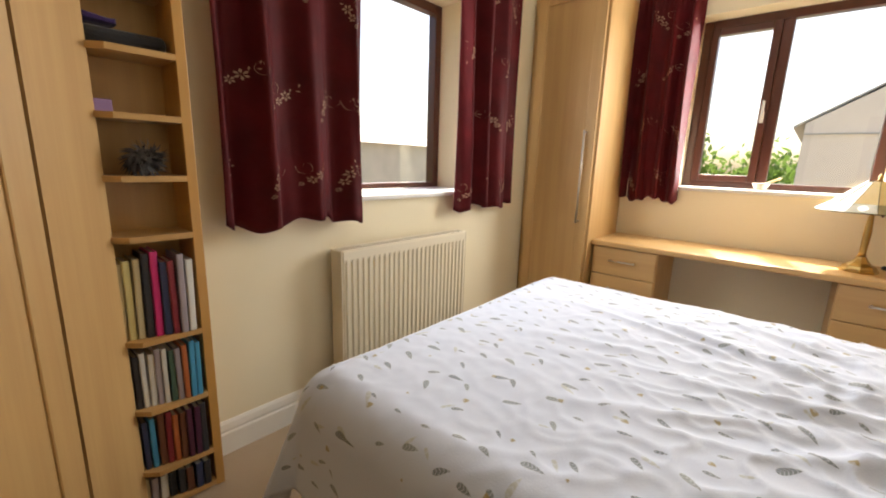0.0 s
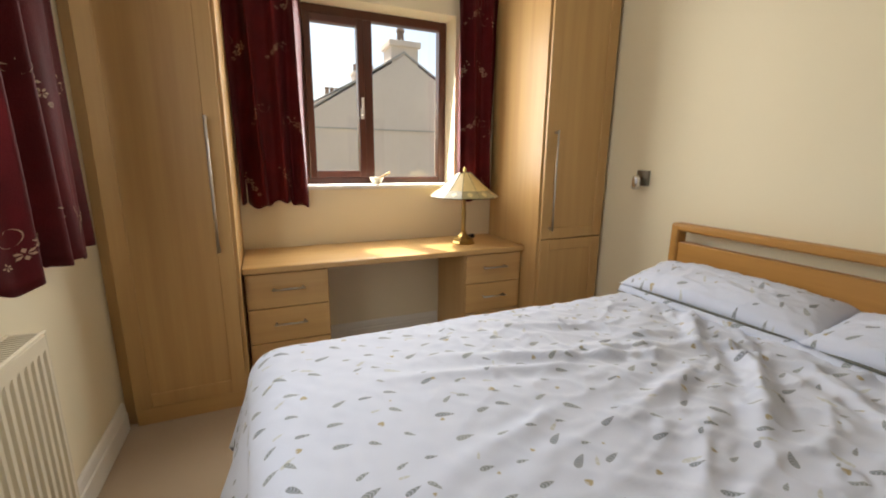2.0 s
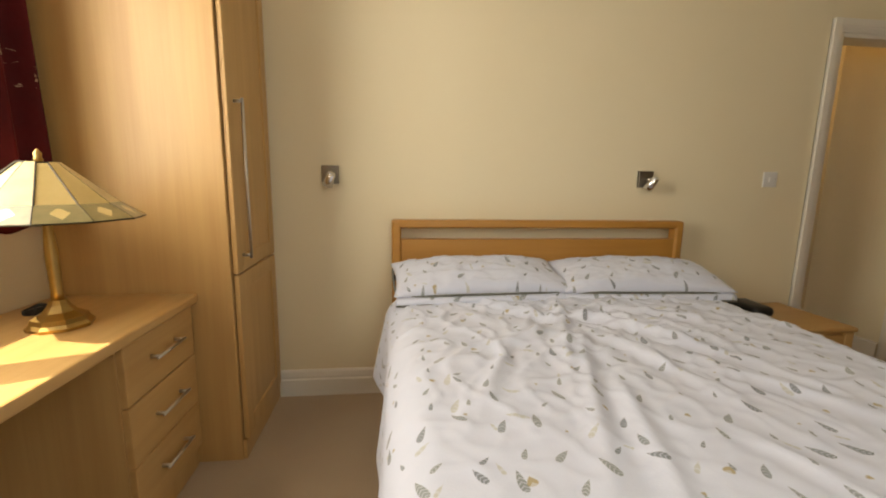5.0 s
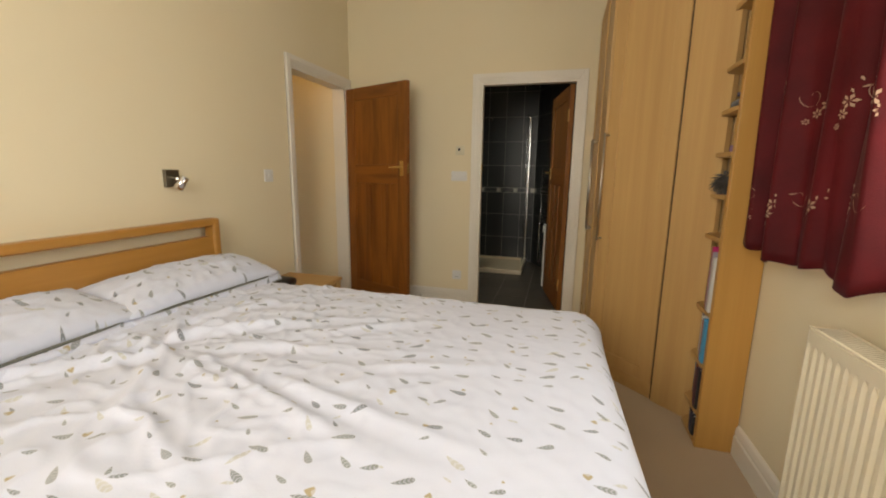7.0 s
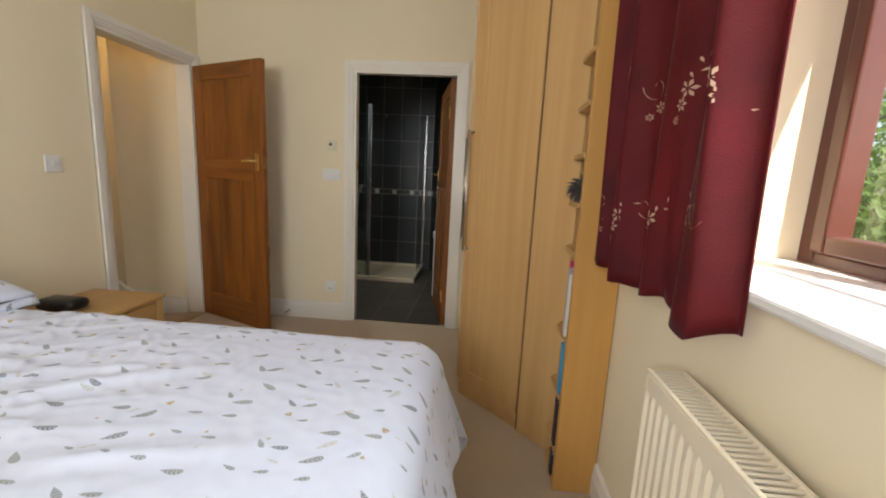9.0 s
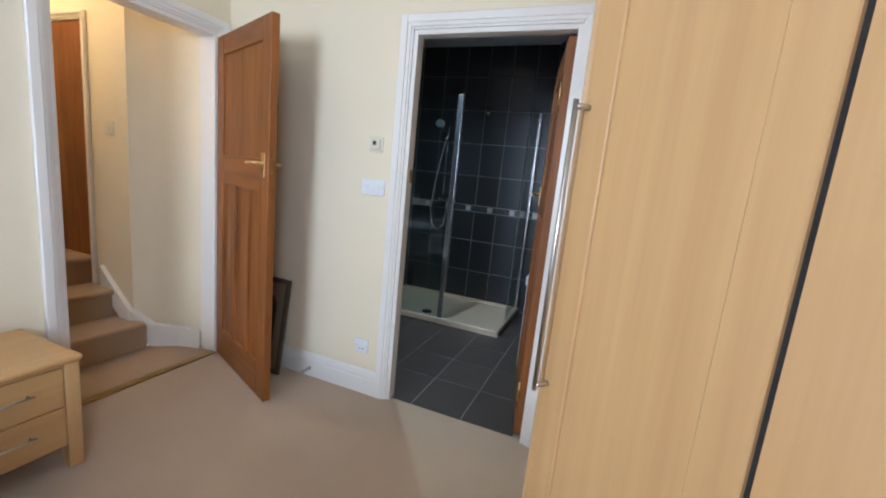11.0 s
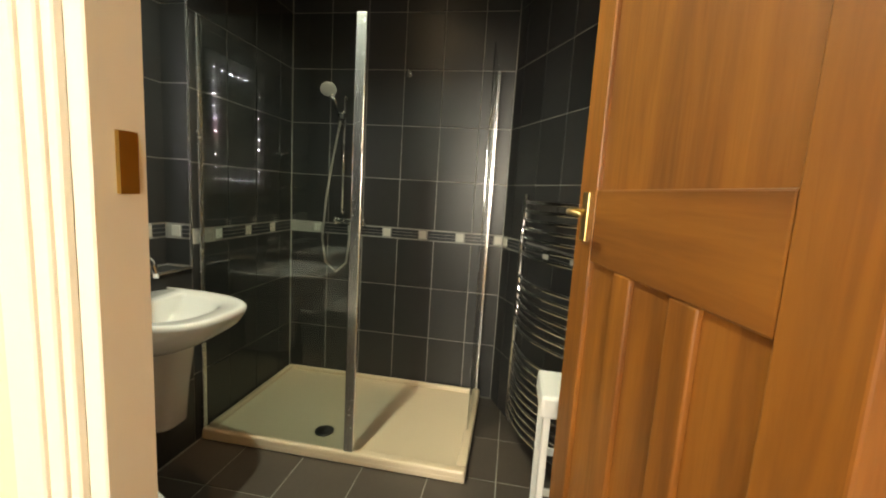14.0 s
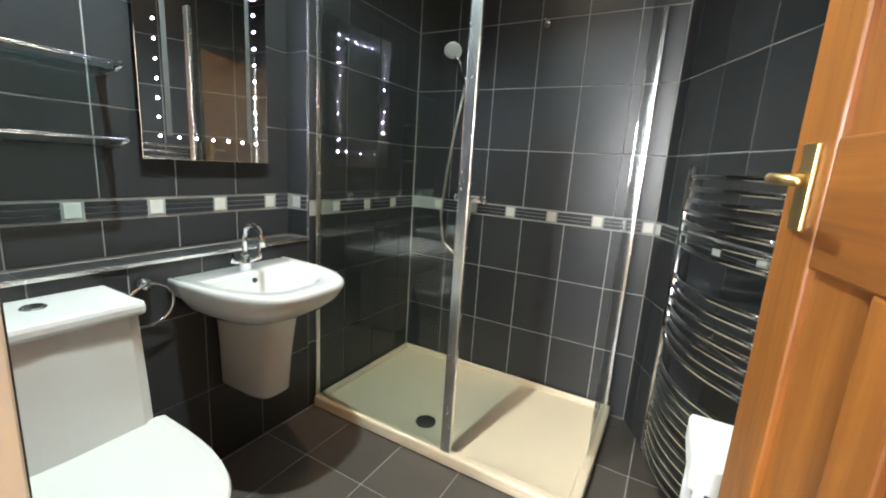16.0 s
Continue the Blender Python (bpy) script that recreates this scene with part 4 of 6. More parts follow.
def radiator(y0, y1, z0, z1):
    ob = thing("radiator", "cream double-panel convector radiator under the window", "radiator", m=pose(0.075, (y0 + y1) / 2, z0))
    for face, way in ((0.118, 1), (0.040, 1)):
        bm = bmesh.new()
        n = 27
        prof = []
        for k in range(n):
            a = y0 + 0.012 + (y1 - y0 - 0.024) * k / n
            w = (y1 - y0 - 0.024) / n
            prof += [(a, 0.0), (a + w * 0.16, -0.009), (a + w * 0.42, -0.009), (a + w * 0.58, 0.0)]
        prof.append((y1 - 0.012, 0.0))
        zs = [(z0, -0.012), (z0 + 0.03, 0.0), (z0 + 0.05, 1.0), (z1 - 0.06, 1.0), (z1 - 0.04, 0.0), (z1 - 0.004, 0.0), (z1, -0.006)]
        grid = []
        for z, k in zs:
            grid.append([bm.verts.new((face + (dx * k if k > 0 else k), y, z)) for y, dx in prof])
        for r0, r1 in zip(grid, grid[1:]):
            for i in range(len(prof) - 1):
                bm.faces.new((r0[i], r0[i + 1], r1[i + 1], r1[i]))
        p = part("panel", bm, M_RAD, ob)
        mod = p.modifiers.new("thick", "SOLIDIFY")
        mod.thickness, mod.offset = 0.008, -1 if face > 0.1 else 1
    for y in (y0, y1 - 0.006):
        part("side_cover", boxes(((0.032, y, z0 + 0.02), (0.116, y + 0.006, z1 + 0.002)), bevel=0.002), M_RAD, ob)
    for x in (0.032, 0.108):
        part("grille_edge", boxes(((x, y0, z1 - 0.001), (x + 0.010, y1, z1 + 0.006)), bevel=0.002), M_RAD, ob)
    shared = None
    for k in range(62):
        y = y0 + 0.012 + (y1 - y0 - 0.03) * k / 61
        if shared is None:
            first = part("grille_bar", boxes(((0.042, -0.0035, 0), (0.108, 0.0035, 0.004))), M_RADTOP, ob, local=True)
            shared = first.data
            bar = first
        else:
            bar = part("grille_bar", shared, None, ob)
        bar.location = Vector((0, y, z1)) - PLACE[ob].translation
    bm = bmesh.new()
    lathe(bm, [(0.016, 0), (0.018, 0.01), (0.018, 0.05), (0.014, 0.07), (0.010, 0.075)], pose(0.085, y0 - 0.03, z0 + 0.01), 14)
    tube(bm, [(0.085, y0 - 0.03, z0 + 0.02), (0.085, y0 + 0.01, z0 + 0.02)], 0.008, 8)
    part("valve", bm, M_WHITE, ob, "white thermostatic valve", smooth=True)
    bm = bmesh.new()
    tube(bm, [(0.085, y0 - 0.03, z0 + 0.02), (0.085, y0 - 0.03, 0.0)], 0.0075, 8)
    part("pipe", bm, M_BRASS, ob, "copper supply pipe", smooth=True)
    for y in (y0 + 0.15, y1 - 0.15):
        part("bracket", boxes(((0.0, y - 0.015, z1 - 0.25), (0.034, y + 0.015, z1 - 0.05)), ((0.0, y - 0.015, z0 + 0.05), (0.034, y + 0.015, z0 + 0.15))), M_RADTOP, ob)
    return ob


radiator(2.312, 3.228, 0.168, 0.808)

# ---- bedroom: curtains ----


def curtain(axis, plane, inward, lo, hi, z0, z1, folds, seed, label):
    """A lined, gathered curtain with pinched heading and embroidered sprigs."""
    ob = thing("curtain", label, "curtain", "burgundy curtains", m=pose(*((plane, (lo + hi) / 2) if axis == "x" else ((lo + hi) / 2, plane)), z0))
    rr = random.Random(seed)
    phase = rr.uniform(0, 6)

    def at(u, v):
        """u across 0..1, v up 0..1: the place along the wall, off the wall and up."""
        ph = 2 * math.pi * folds * (u + 0.035 * math.sin(5 * u + phase)) + phase
        amp = 0.046 * (1 - 0.55 * max(0.0, v - 0.86) / 0.14) * (0.8 + 0.3 * math.sin(3 * u * 2.1 + phase))
        off = amp * math.sin(ph) + 0.010 * math.sin(2.3 * ph + 4 * v + 1) * (1 - v)
        if v > 0.93:
            off += 0.006 * math.sin(6 * ph)
        narrow = 1 - 0.02 * math.sin(math.pi * min(1.0, v * 1.15))
        a = lo + (hi - lo) * (0.5 + (u - 0.5) * narrow) + 0.010 * math.sin(3 * v + ph)
        return a, off, z0 + (z1 - z0) * v + ((0.016 * math.sin(ph * 0.5 + 1) + 0.009 * math.sin(ph * 1.7)) * (1 - v) ** 5)

    def place(u, v, lift=0.0):
        a, off, z = at(u, v)
        dpt = plane + inward * (off + lift)
        return (dpt, a, z) if axis == "x" else (a, dpt, z)

    bm = bmesh.new()
    nu, nv = 120, 40
    grid = [[bm.verts.new(place(i / nu, j / nv)) for j in range(nv + 1)] for i in range(nu + 1)]
    for i in range(nu):
        for j in range(nv):
            bm.faces.new((grid[i][j], grid[i + 1][j], grid[i + 1][j + 1], grid[i][j + 1]))
    cloth = part("cloth", bm, M_CURTAIN, ob, smooth=True)
    mod = cloth.modifiers.new("thick", "SOLIDIFY")
    mod.thickness, mod.offset = 0.004, 0
    # sprigs: two or three open flowers and buds on a stem
    bm = bmesh.new()
    wide, tall = hi - lo, z1 - z0

    def petal(u, v, ang, length, width):
        du, dv = math.cos(ang) / wide, math.sin(ang) / tall
        pu, pv = -math.sin(ang) / wide, math.cos(ang) / tall
        pts = [(0.15, 0), (0.65, width / length), (1.0, 0), (0.65, -width / length)]
        quad = [(u + length * (a * du + b * pu), v + length * (a * dv + b * pv)) for a, b in pts]
        if all(0.02 < a < 0.98 and 0.01 < b < 0.97 for a, b in quad):
            bm.faces.new([bm.verts.new(place(a, b, 0.0045)) for a, b in quad])

    rows = max(3, round(tall / 0.33))
    for r in range(rows):
        for c in range(max(2, round(wide * 1.6 / 0.30))):
            n = max(2, round(wide * 1.6 / 0.30))
            u = (c + 0.3 + 0.4 * (r % 2) + rr.uniform(-0.1, 0.1)) / n
            v = (r + 0.45 + rr.uniform(-0.15, 0.15)) / rows
            tilt = rr.choice((-0.9, -0.4, 0.5)) + 1.57
            for k, size in enumerate((1.0, 0.8, 0.5)):
                fu, fv = u - 0.036 * k * math.cos(tilt) / wide, v - 0.036 * k * math.sin(tilt) / tall
                for q in range(6):
                    petal(fu, fv, tilt + q * math.pi / 3, 0.021 * size, 0.0046 * size)
            # a curling stem beside the flowers
            turn_ = 1 if (r + c) % 2 else -1
            line = [(0.007 + 0.0016 * q, 0.5 + 0.42 * q) for q in range(15)]
            for (ra, aa), (rb, ab) in zip(line, line[1:]):
                p0, p1 = ((u + turn_ * (0.045 + k_ * math.cos(a_)) / wide, v + (0.03 + k_ * 1.3 * math.sin(a_)) / tall) for k_, a_ in ((ra, aa), (rb, ab)))
                if all(0.02 < e_ < 0.98 for e_ in (*p0, *p1)):
                    g_ = 0.0007 / wide
                    bm.faces.new([bm.verts.new(place(e_, f_, 0.0045)) for e_, f_ in ((p0[0] - g_, p0[1]), (p0[0] + g_, p0[1] + 0.0008 / tall), (p1[0] + g_, p1[1] + 0.0008 / tall), (p1[0] - g_, p1[1]))])
            for q in range(3):
                petal(u + (0.02 + 0.016 * q) * math.cos(tilt) / wide, v + (0.02 + 0.016 * q) * math.sin(tilt) / tall, tilt + 0.8 * (-1) ** q, 0.018, 0.003)
    e = part("embroidery", bm, M_EMBROID, ob, "cream embroidered flower sprigs", kind="stuff")
    return ob


curtain("x", 0.088, 1, 1.815, 2.49, 0.955, 2.42, 3.7, 1, "heavy burgundy curtain with cream embroidered sprigs drawn back")
curtain("x", 0.088, 1, 3.15, 3.74, 0.950, 2.42, 3.2, 2, "heavy burgundy curtain with cream embroidered sprigs drawn back")
curtain("y", 4.548, -1, 0.562, 0.958, 1.0, 2.385, 3.4, 3, "burgundy embroidered curtain hanging beside the desk window")
curtain("y", 4.548, -1, 1.96, 2.262, 1.0, 2.385, 2.6, 4, "burgundy embroidered curtain hanging beside the desk window")


def track(axis, plane, lo, hi, z):
    ob = thing("curtain_track", "slim white curtain track fixed above the window", "curtain track", m=pose(0, 0, z))
    a, b = ((plane - 0.012, lo, z), (plane + 0.012, hi, z + 0.022)) if axis == "x" else ((lo, plane - 0.012, z), (hi, plane + 0.012, z + 0.022))
    part("rail", boxes((a, b), bevel=0.003), M_WHITE, ob)
    for k in range(3):
        c = lo + (hi - lo) * (0.1 + 0.4 * k)
        lo_, hi_ = ((0.0, c - 0.01, z + 0.003), (plane, c + 0.01, z + 0.018)) if axis == "x" else ((c - 0.01, plane, z + 0.003), (c + 0.01, L, z + 0.018))
        part("bracket", boxes((lo_, hi_)), M_WHITE, ob)


track("x", 0.088, 1.80, 3.80, 2.425)
track("y", 4.548, 0.56, 2.266, 2.39)

# ---- bedroom: small fixtures and things ----


def wall_light(y, z):
    ob = thing("wall_light", "square steel bedside wall spotlight with an adjustable head", "wall light", "pair of bedside lights", m=pose(W, y, z))
    part("back_plate", boxes(((W - 0.018, y - 0.042, z - 0.045), (W, y + 0.042, z + 0.045)), bevel=0.003), M_NICKEL, ob)
    bm = bmesh.new()
    tube(bm, [(W - 0.016, y, z), (W - 0.06, y, z - 0.004)], 0.009, 10)
    part("arm", bm, M_CHROME, ob, smooth=True)
    bm = bmesh.new()
    m = pose(W - 0.068, y - 0.005, z - 0.02, 22, -28, 0)
    lathe(bm, [(0.014, 0.035), (0.020, 0.03), (0.022, 0.0), (0.027, -0.038), (0.024, -0.038), (0.019, -0.005)], m, 18)
    part("head", bm, M_CHROME, ob, "polished spotlight head", smooth=True)
    bm = bmesh.new()
    lathe(bm, [(0.0005, -0.030), (0.020, -0.030), (0.021, -0.026), (0.0005, -0.02)], m, 16)
    part("bulb", bm, M_WHITE, ob)


wall_light(3.668, 1.184)
wall_light(1.98, 1.187)


def plate(name, label, axis, face, out, a, z, w, h, category, rockers=0, screws=True, material=None):
    """A wall plate with rockers; axis: the wall's normal."""
    ob = thing(name, label, category, m=pose(*((face, a) if axis == "x" else (a, face)), z))

    def blk(a0, a1, z0, z1, d0, d1, bevel=0.002):
        p, q = sorted((face + out * d0, face + out * d1))
        return boxes(((p, a0, z0), (q, a1, z1)) if axis == "x" else ((a0, p, z0), (a1, q, z1)), bevel=bevel)

    part("plate", blk(a - w / 2, a + w / 2, z - h / 2, z + h / 2, 0.0005, 0.009, 0.003), material or M_WHITE, ob)
    for k in range(rockers):
        c = a - w / 2 + w * (k + 0.5) / rockers
        part("rocker", blk(c - 0.009, c + 0.009, z - 0.014, z + 0.014, 0.009, 0.0135), material or M_WHITE, ob)
    if screws:
        for s in (-1, 1):
            part("screw", blk(a + s * (w / 2 - 0.011) - 0.003, a + s * (w / 2 - 0.011) + 0.003, z - 0.003, z + 0.003, 0.009, 0.0098, 0.0008), M_STEEL, ob)
    return ob


plate("light_switch", "white single light switch beside the door", "x", W, -1, 1.218, 1.198, 0.086, 0.086, "switch", 1)
plate("double_switch", "white double fused switch plate below the thermostat", "y", 0.0, 1, 1.722, 1.205, 0.146, 0.086, "switch", 2)
sock = plate("power_socket", "white single power socket low on the wall", "y", 0.0, 1, 1.727, 0.285, 0.086, 0.086, "socket", 1)
for dx, dz in ((0, 0.018), (-0.011, -0.004), (0.011, -0.004)):
    part("slot", boxes(((1.727 + dx - 0.003, 0.0091, 0.273 + dz - 0.004), (1.727 + dx + 0.003, 0.0096, 0.273 + dz + 0.004))), M_BLACK, sock)
th = plate("thermostat", "cream room thermostat with a small dark display", "y", 0.0, 1, 1.718, 1.432, 0.082, 0.082, "thermostat", 0, False, M_CREAMPLASTIC)
part("face", boxes(((1.690, 0.009, 1.405), (1.744, 0.020, 1.46)), bevel=0.003), M_CREAMPLASTIC, th)
part("display", boxes(((1.712, 0.020, 1.428), (1.734, 0.0208, 1.450))), M_BLACK, th)
plate("hall_switch", "cream light switch on the stair wall", "y", 0.31, 1, 3.45, 1.39, 0.086, 0.086, "switch", 1, True, M_CREAMPLASTIC)
part("door_stop", lathe(bmesh.new(), [(0.012, 0), (0.012, 0.004), (0.006, 0.006), (0.006, 0.055), (0.010, 0.057), (0.010, 0.068), (0.004, 0.07)], pose(2.08, 0.0195, 0.055, -90), 12), M_STEEL, label="small steel door stop on the skirting board", category="door stop", smooth=True)


def nightstand(x0, x1, y0, y1, h):
    ob = thing("bedside_chest", "light-oak two-drawer bedside chest with corner posts", "bedside table", m=pose((x0 + x1) / 2, (y0 + y1) / 2, 0))
    for x in (x0, x1 - 0.05):
        for y in (y0, y1 - 0.05):
            part("post", boxes(((x, y, 0), (x + 0.05, y + 0.05, h - 0.025)), bevel=0.006), M_OAKV, ob)
    part("top", boxes(((x0 - 0.01, y0 - 0.01, h - 0.025), (x1, y1 + 0.01, h)), bevel=0.010), M_OAKY, ob)
    part("body", boxes(((x0 + 0.015, y0 + 0.01, 0.10), (x1 - 0.01, y1 - 0.01, h - 0.026))), M_OAKV, ob)
    for z0, z1 in ((0.11, 0.27), (0.278, h - 0.04)):
        f = part("drawer_front", boxes(((x0 + 0.003, y0 + 0.053, z0), (x0 + 0.020, y1 - 0.053, z1)), bevel=0.003), M_OAKY, ob)
        c, z = (y0 + y1) / 2, (z0 + z1) / 2 + 0.01
        bar_handle(f, (x0 + 0.003, c - 0.07, z), (x0 + 0.003, c + 0.07, z), (-1, 0, 0), 0.004, standoff=0.02)
    return ob


nightstand(2.345, 2.785, 1.07, 1.51, 0.475)
bag = boxes(((2.50, 1.36, 0.4755), (2.70, 1.485, 0.535)), bevel=0.026)
part("black_case", bag, M_BLACK, label="small rounded black glasses case on the bedside chest", category="case", smooth=True)

# picture leaning on the wall behind the entry door
M_FRAMEDK = mat("dark_bronze_frame", (0.10, 0.07, 0.035), (0.05, 0.035, 0.02), 0.4, scale=14)
M_MOUNT = mat("grey_card_mount", (0.24, 0.20, 0.15), rough=0.9)
M_PRINT = mat("dark_green_print", (0.012, 0.03, 0.026), (0.03, 0.022, 0.016), 0.3, scale=9)
pic = thing("picture_frame", "dark framed picture with an arched print leaning on the wall", "picture", m=pose(2.235, 0.105, 0.0, 8, 0, 0))
for lo, hi in (((0, 0, 0), (0.03, 0.02, 0.59)), ((0.30, 0, 0), (0.33, 0.02, 0.59)), ((0.03, 0, 0), (0.30, 0.02, 0.03)), ((0.03, 0, 0.56), (0.30, 0.02, 0.59))):
    part("frame_bar", boxes((lo, hi), bevel=0.004), M_FRAMEDK, pic, local=True)
part("mount", boxes(((0.028, 0.004, 0.028), (0.302, 0.010, 0.562))), M_MOUNT, pic, local=True)
arch = [(0.085, 0.0), (0.245, 0.0)] + [(0.165 + 0.08 * math.cos(a), 0.30 + 0.09 * math.sin(a)) for a in (math.pi * k / 12 for k in range(13))]
bm = bmesh.new()
vs = [bm.verts.new((x, 0.0105, 0.10 + z)) for x, z in arch]
bm.faces.new(vs)
part("print", bm, M_PRINT, pic, "dark arched print", local=True)
bm = pane(bmesh.new(), [(0.03, 0.013, 0.03), (0.30, 0.013, 0.03), (0.30, 0.013, 0.56), (0.03, 0.013, 0.56)])
part("glazing", bm, M_GLASS, pic, local=True)

# table lamp with a leaded shade
M_SHADE = mat("cream_leaded_glass", (0.66, 0.50, 0.22), (0.58, 0.41, 0.15), 0.3, scale=14)
M_SHADE.node_tree.nodes["Principled BSDF"].inputs["Transmission Weight"].default_value = 0.25
M_BAND = mat("olive_leaded_band", (0.17, 0.14, 0.06), (0.28, 0.22, 0.10), 0.3, scale=30)
M_LEAD = mat("dark_lead_came", (0.05, 0.04, 0.025), rough=0.4, metal=0.6)
lampo = thing("table_lamp", "brass table lamp with a cream leaded-glass shade on the desk", "lamp", m=pose(1.92, 4.325, 0.722) @ Matrix.Diagonal((1, 1, 0.945, 1)))
part("base", lathe(bmesh.new(), [(0.078, 0.0), (0.080, 0.010), (0.070, 0.020), (0.066, 0.034), (0.040, 0.050), (0.026, 0.070), (0.020, 0.085)], steps=8), M_BRASS, lampo, local=True)
part("stem", lathe(bmesh.new(), [(0.018, 0.085), (0.014, 0.11), (0.017, 0.22), (0.012, 0.30), (0.008, 0.36), (0.006, 0.50)], steps=16), M_BRASS, lampo, local=True, smooth=True)
part("finial", lathe(bmesh.new(), [(0.004, 0.50), (0.012, 0.507), (0.008, 0.517), (0.010, 0.525), (0.002, 0.54)], steps=12), M_BRASS, lampo, local=True, smooth=True)
SIDES = 12
tiers = [(0.045, 0.500), (0.168, 0.382), (0.228, 0.338), (0.234, 0.330)]
for (ra, za), (rb, zb), material, name, lab in zip(tiers, tiers[1:], (M_SHADE, M_BAND, M_LEAD), ("shade_glass", "shade_band", "shade_rim"), ("cream glass panel", "olive patterned glass band", "dark rim")):
    for k in range(SIDES if name != "shade_rim" else 0):
        a0, a1 = 2 * math.pi * k / SIDES, 2 * math.pi * (k + 1) / SIDES
        bm = bmesh.new()
        pane(bm, [(ra * math.cos(a0), ra * math.sin(a0), za), (ra * math.cos(a1), ra * math.sin(a1), za), (rb * math.cos(a1), rb * math.sin(a1), zb), (rb * math.cos(a0), rb * math.sin(a0), zb)])
        g = part(name, bm, material, lampo, lab, local=True)
        mod = g.modifiers.new("thick", "SOLIDIFY")
        mod.thickness = 0.003
        if name == "shade_band":
            am = (a0 + a1) / 2
            c, w = Vector((0.2, 0, 0.3605)), 0.016
            rot = Matrix.Rotation(am, 4, "Z")
            bm = bmesh.new()
            rads = [(-0.026, 0.0), (0.0, w * 1.3), (0.026, 0.0), (0.0, -w * 1.3)]
            slope = Vector((0.06, 0, -0.044)).normalized()
            nrm = Vector((0.044, 0, 0.06)).normalized()
            bm.faces.new([bm.verts.new(rot @ (Vector((0.190, 0, 0.3595)) + slope * u + Vector((0, v, 0)) + nrm * 0.0045)) for u, v in rads])
            part("shade_diamond", bm, M_SHADE, g, "cream glass lozenge", local=True)
for k in range(SIDES):
    a = 2 * math.pi * k / SIDES
    bm = bmesh.new()
    tube(bm, [(r * math.cos(a), r * math.sin(a), z + 0.001) for r, z in tiers[:3]], 0.0026, 6)
    part("came", bm, M_LEAD, lampo, local=True)
for r, z in (tiers[0], tiers[1], tiers[2]):
    bm = bmesh.new()
    tube(bm, [(r * math.cos(2 * math.pi * k / SIDES), r * math.sin(2 * math.pi * k / SIDES), z) for k in range(SIDES)], 0.003, 6, True)
    part("came", bm, M_LEAD, lampo, local=True)
folded("cable_coil", "small black lamp switch and cable coil on the desk", (2.02, 4.47, 0.7225), (2.09, 4.52, 0.738), M_BLACK, 3, "cable")

# bowl with a spoon on the sill
bowl = thing("bowl", "small cream bowl with a wooden spoon on the window sill", "bowl", m=pose(1.41, 4.66, 1.1085))
part("dish", lathe(bmesh.new(), [(0.026, 0.0), (0.030, 0.004), (0.046, 0.035), (0.048, 0.044), (0.044, 0.044), (0.030, 0.012), (0.002, 0.008)], steps=20), M_CREAMPLASTIC, bowl, local=True, smooth=True)
part("spoon", tube(bmesh.new(), [(-0.02, 0, 0.016), (0.03, 0, 0.045), (0.095, 0, 0.078)], [0.010, 0.006, 0.009], 8), M_OAKH, bowl, "pale wooden spoon", local=True, smooth=True)


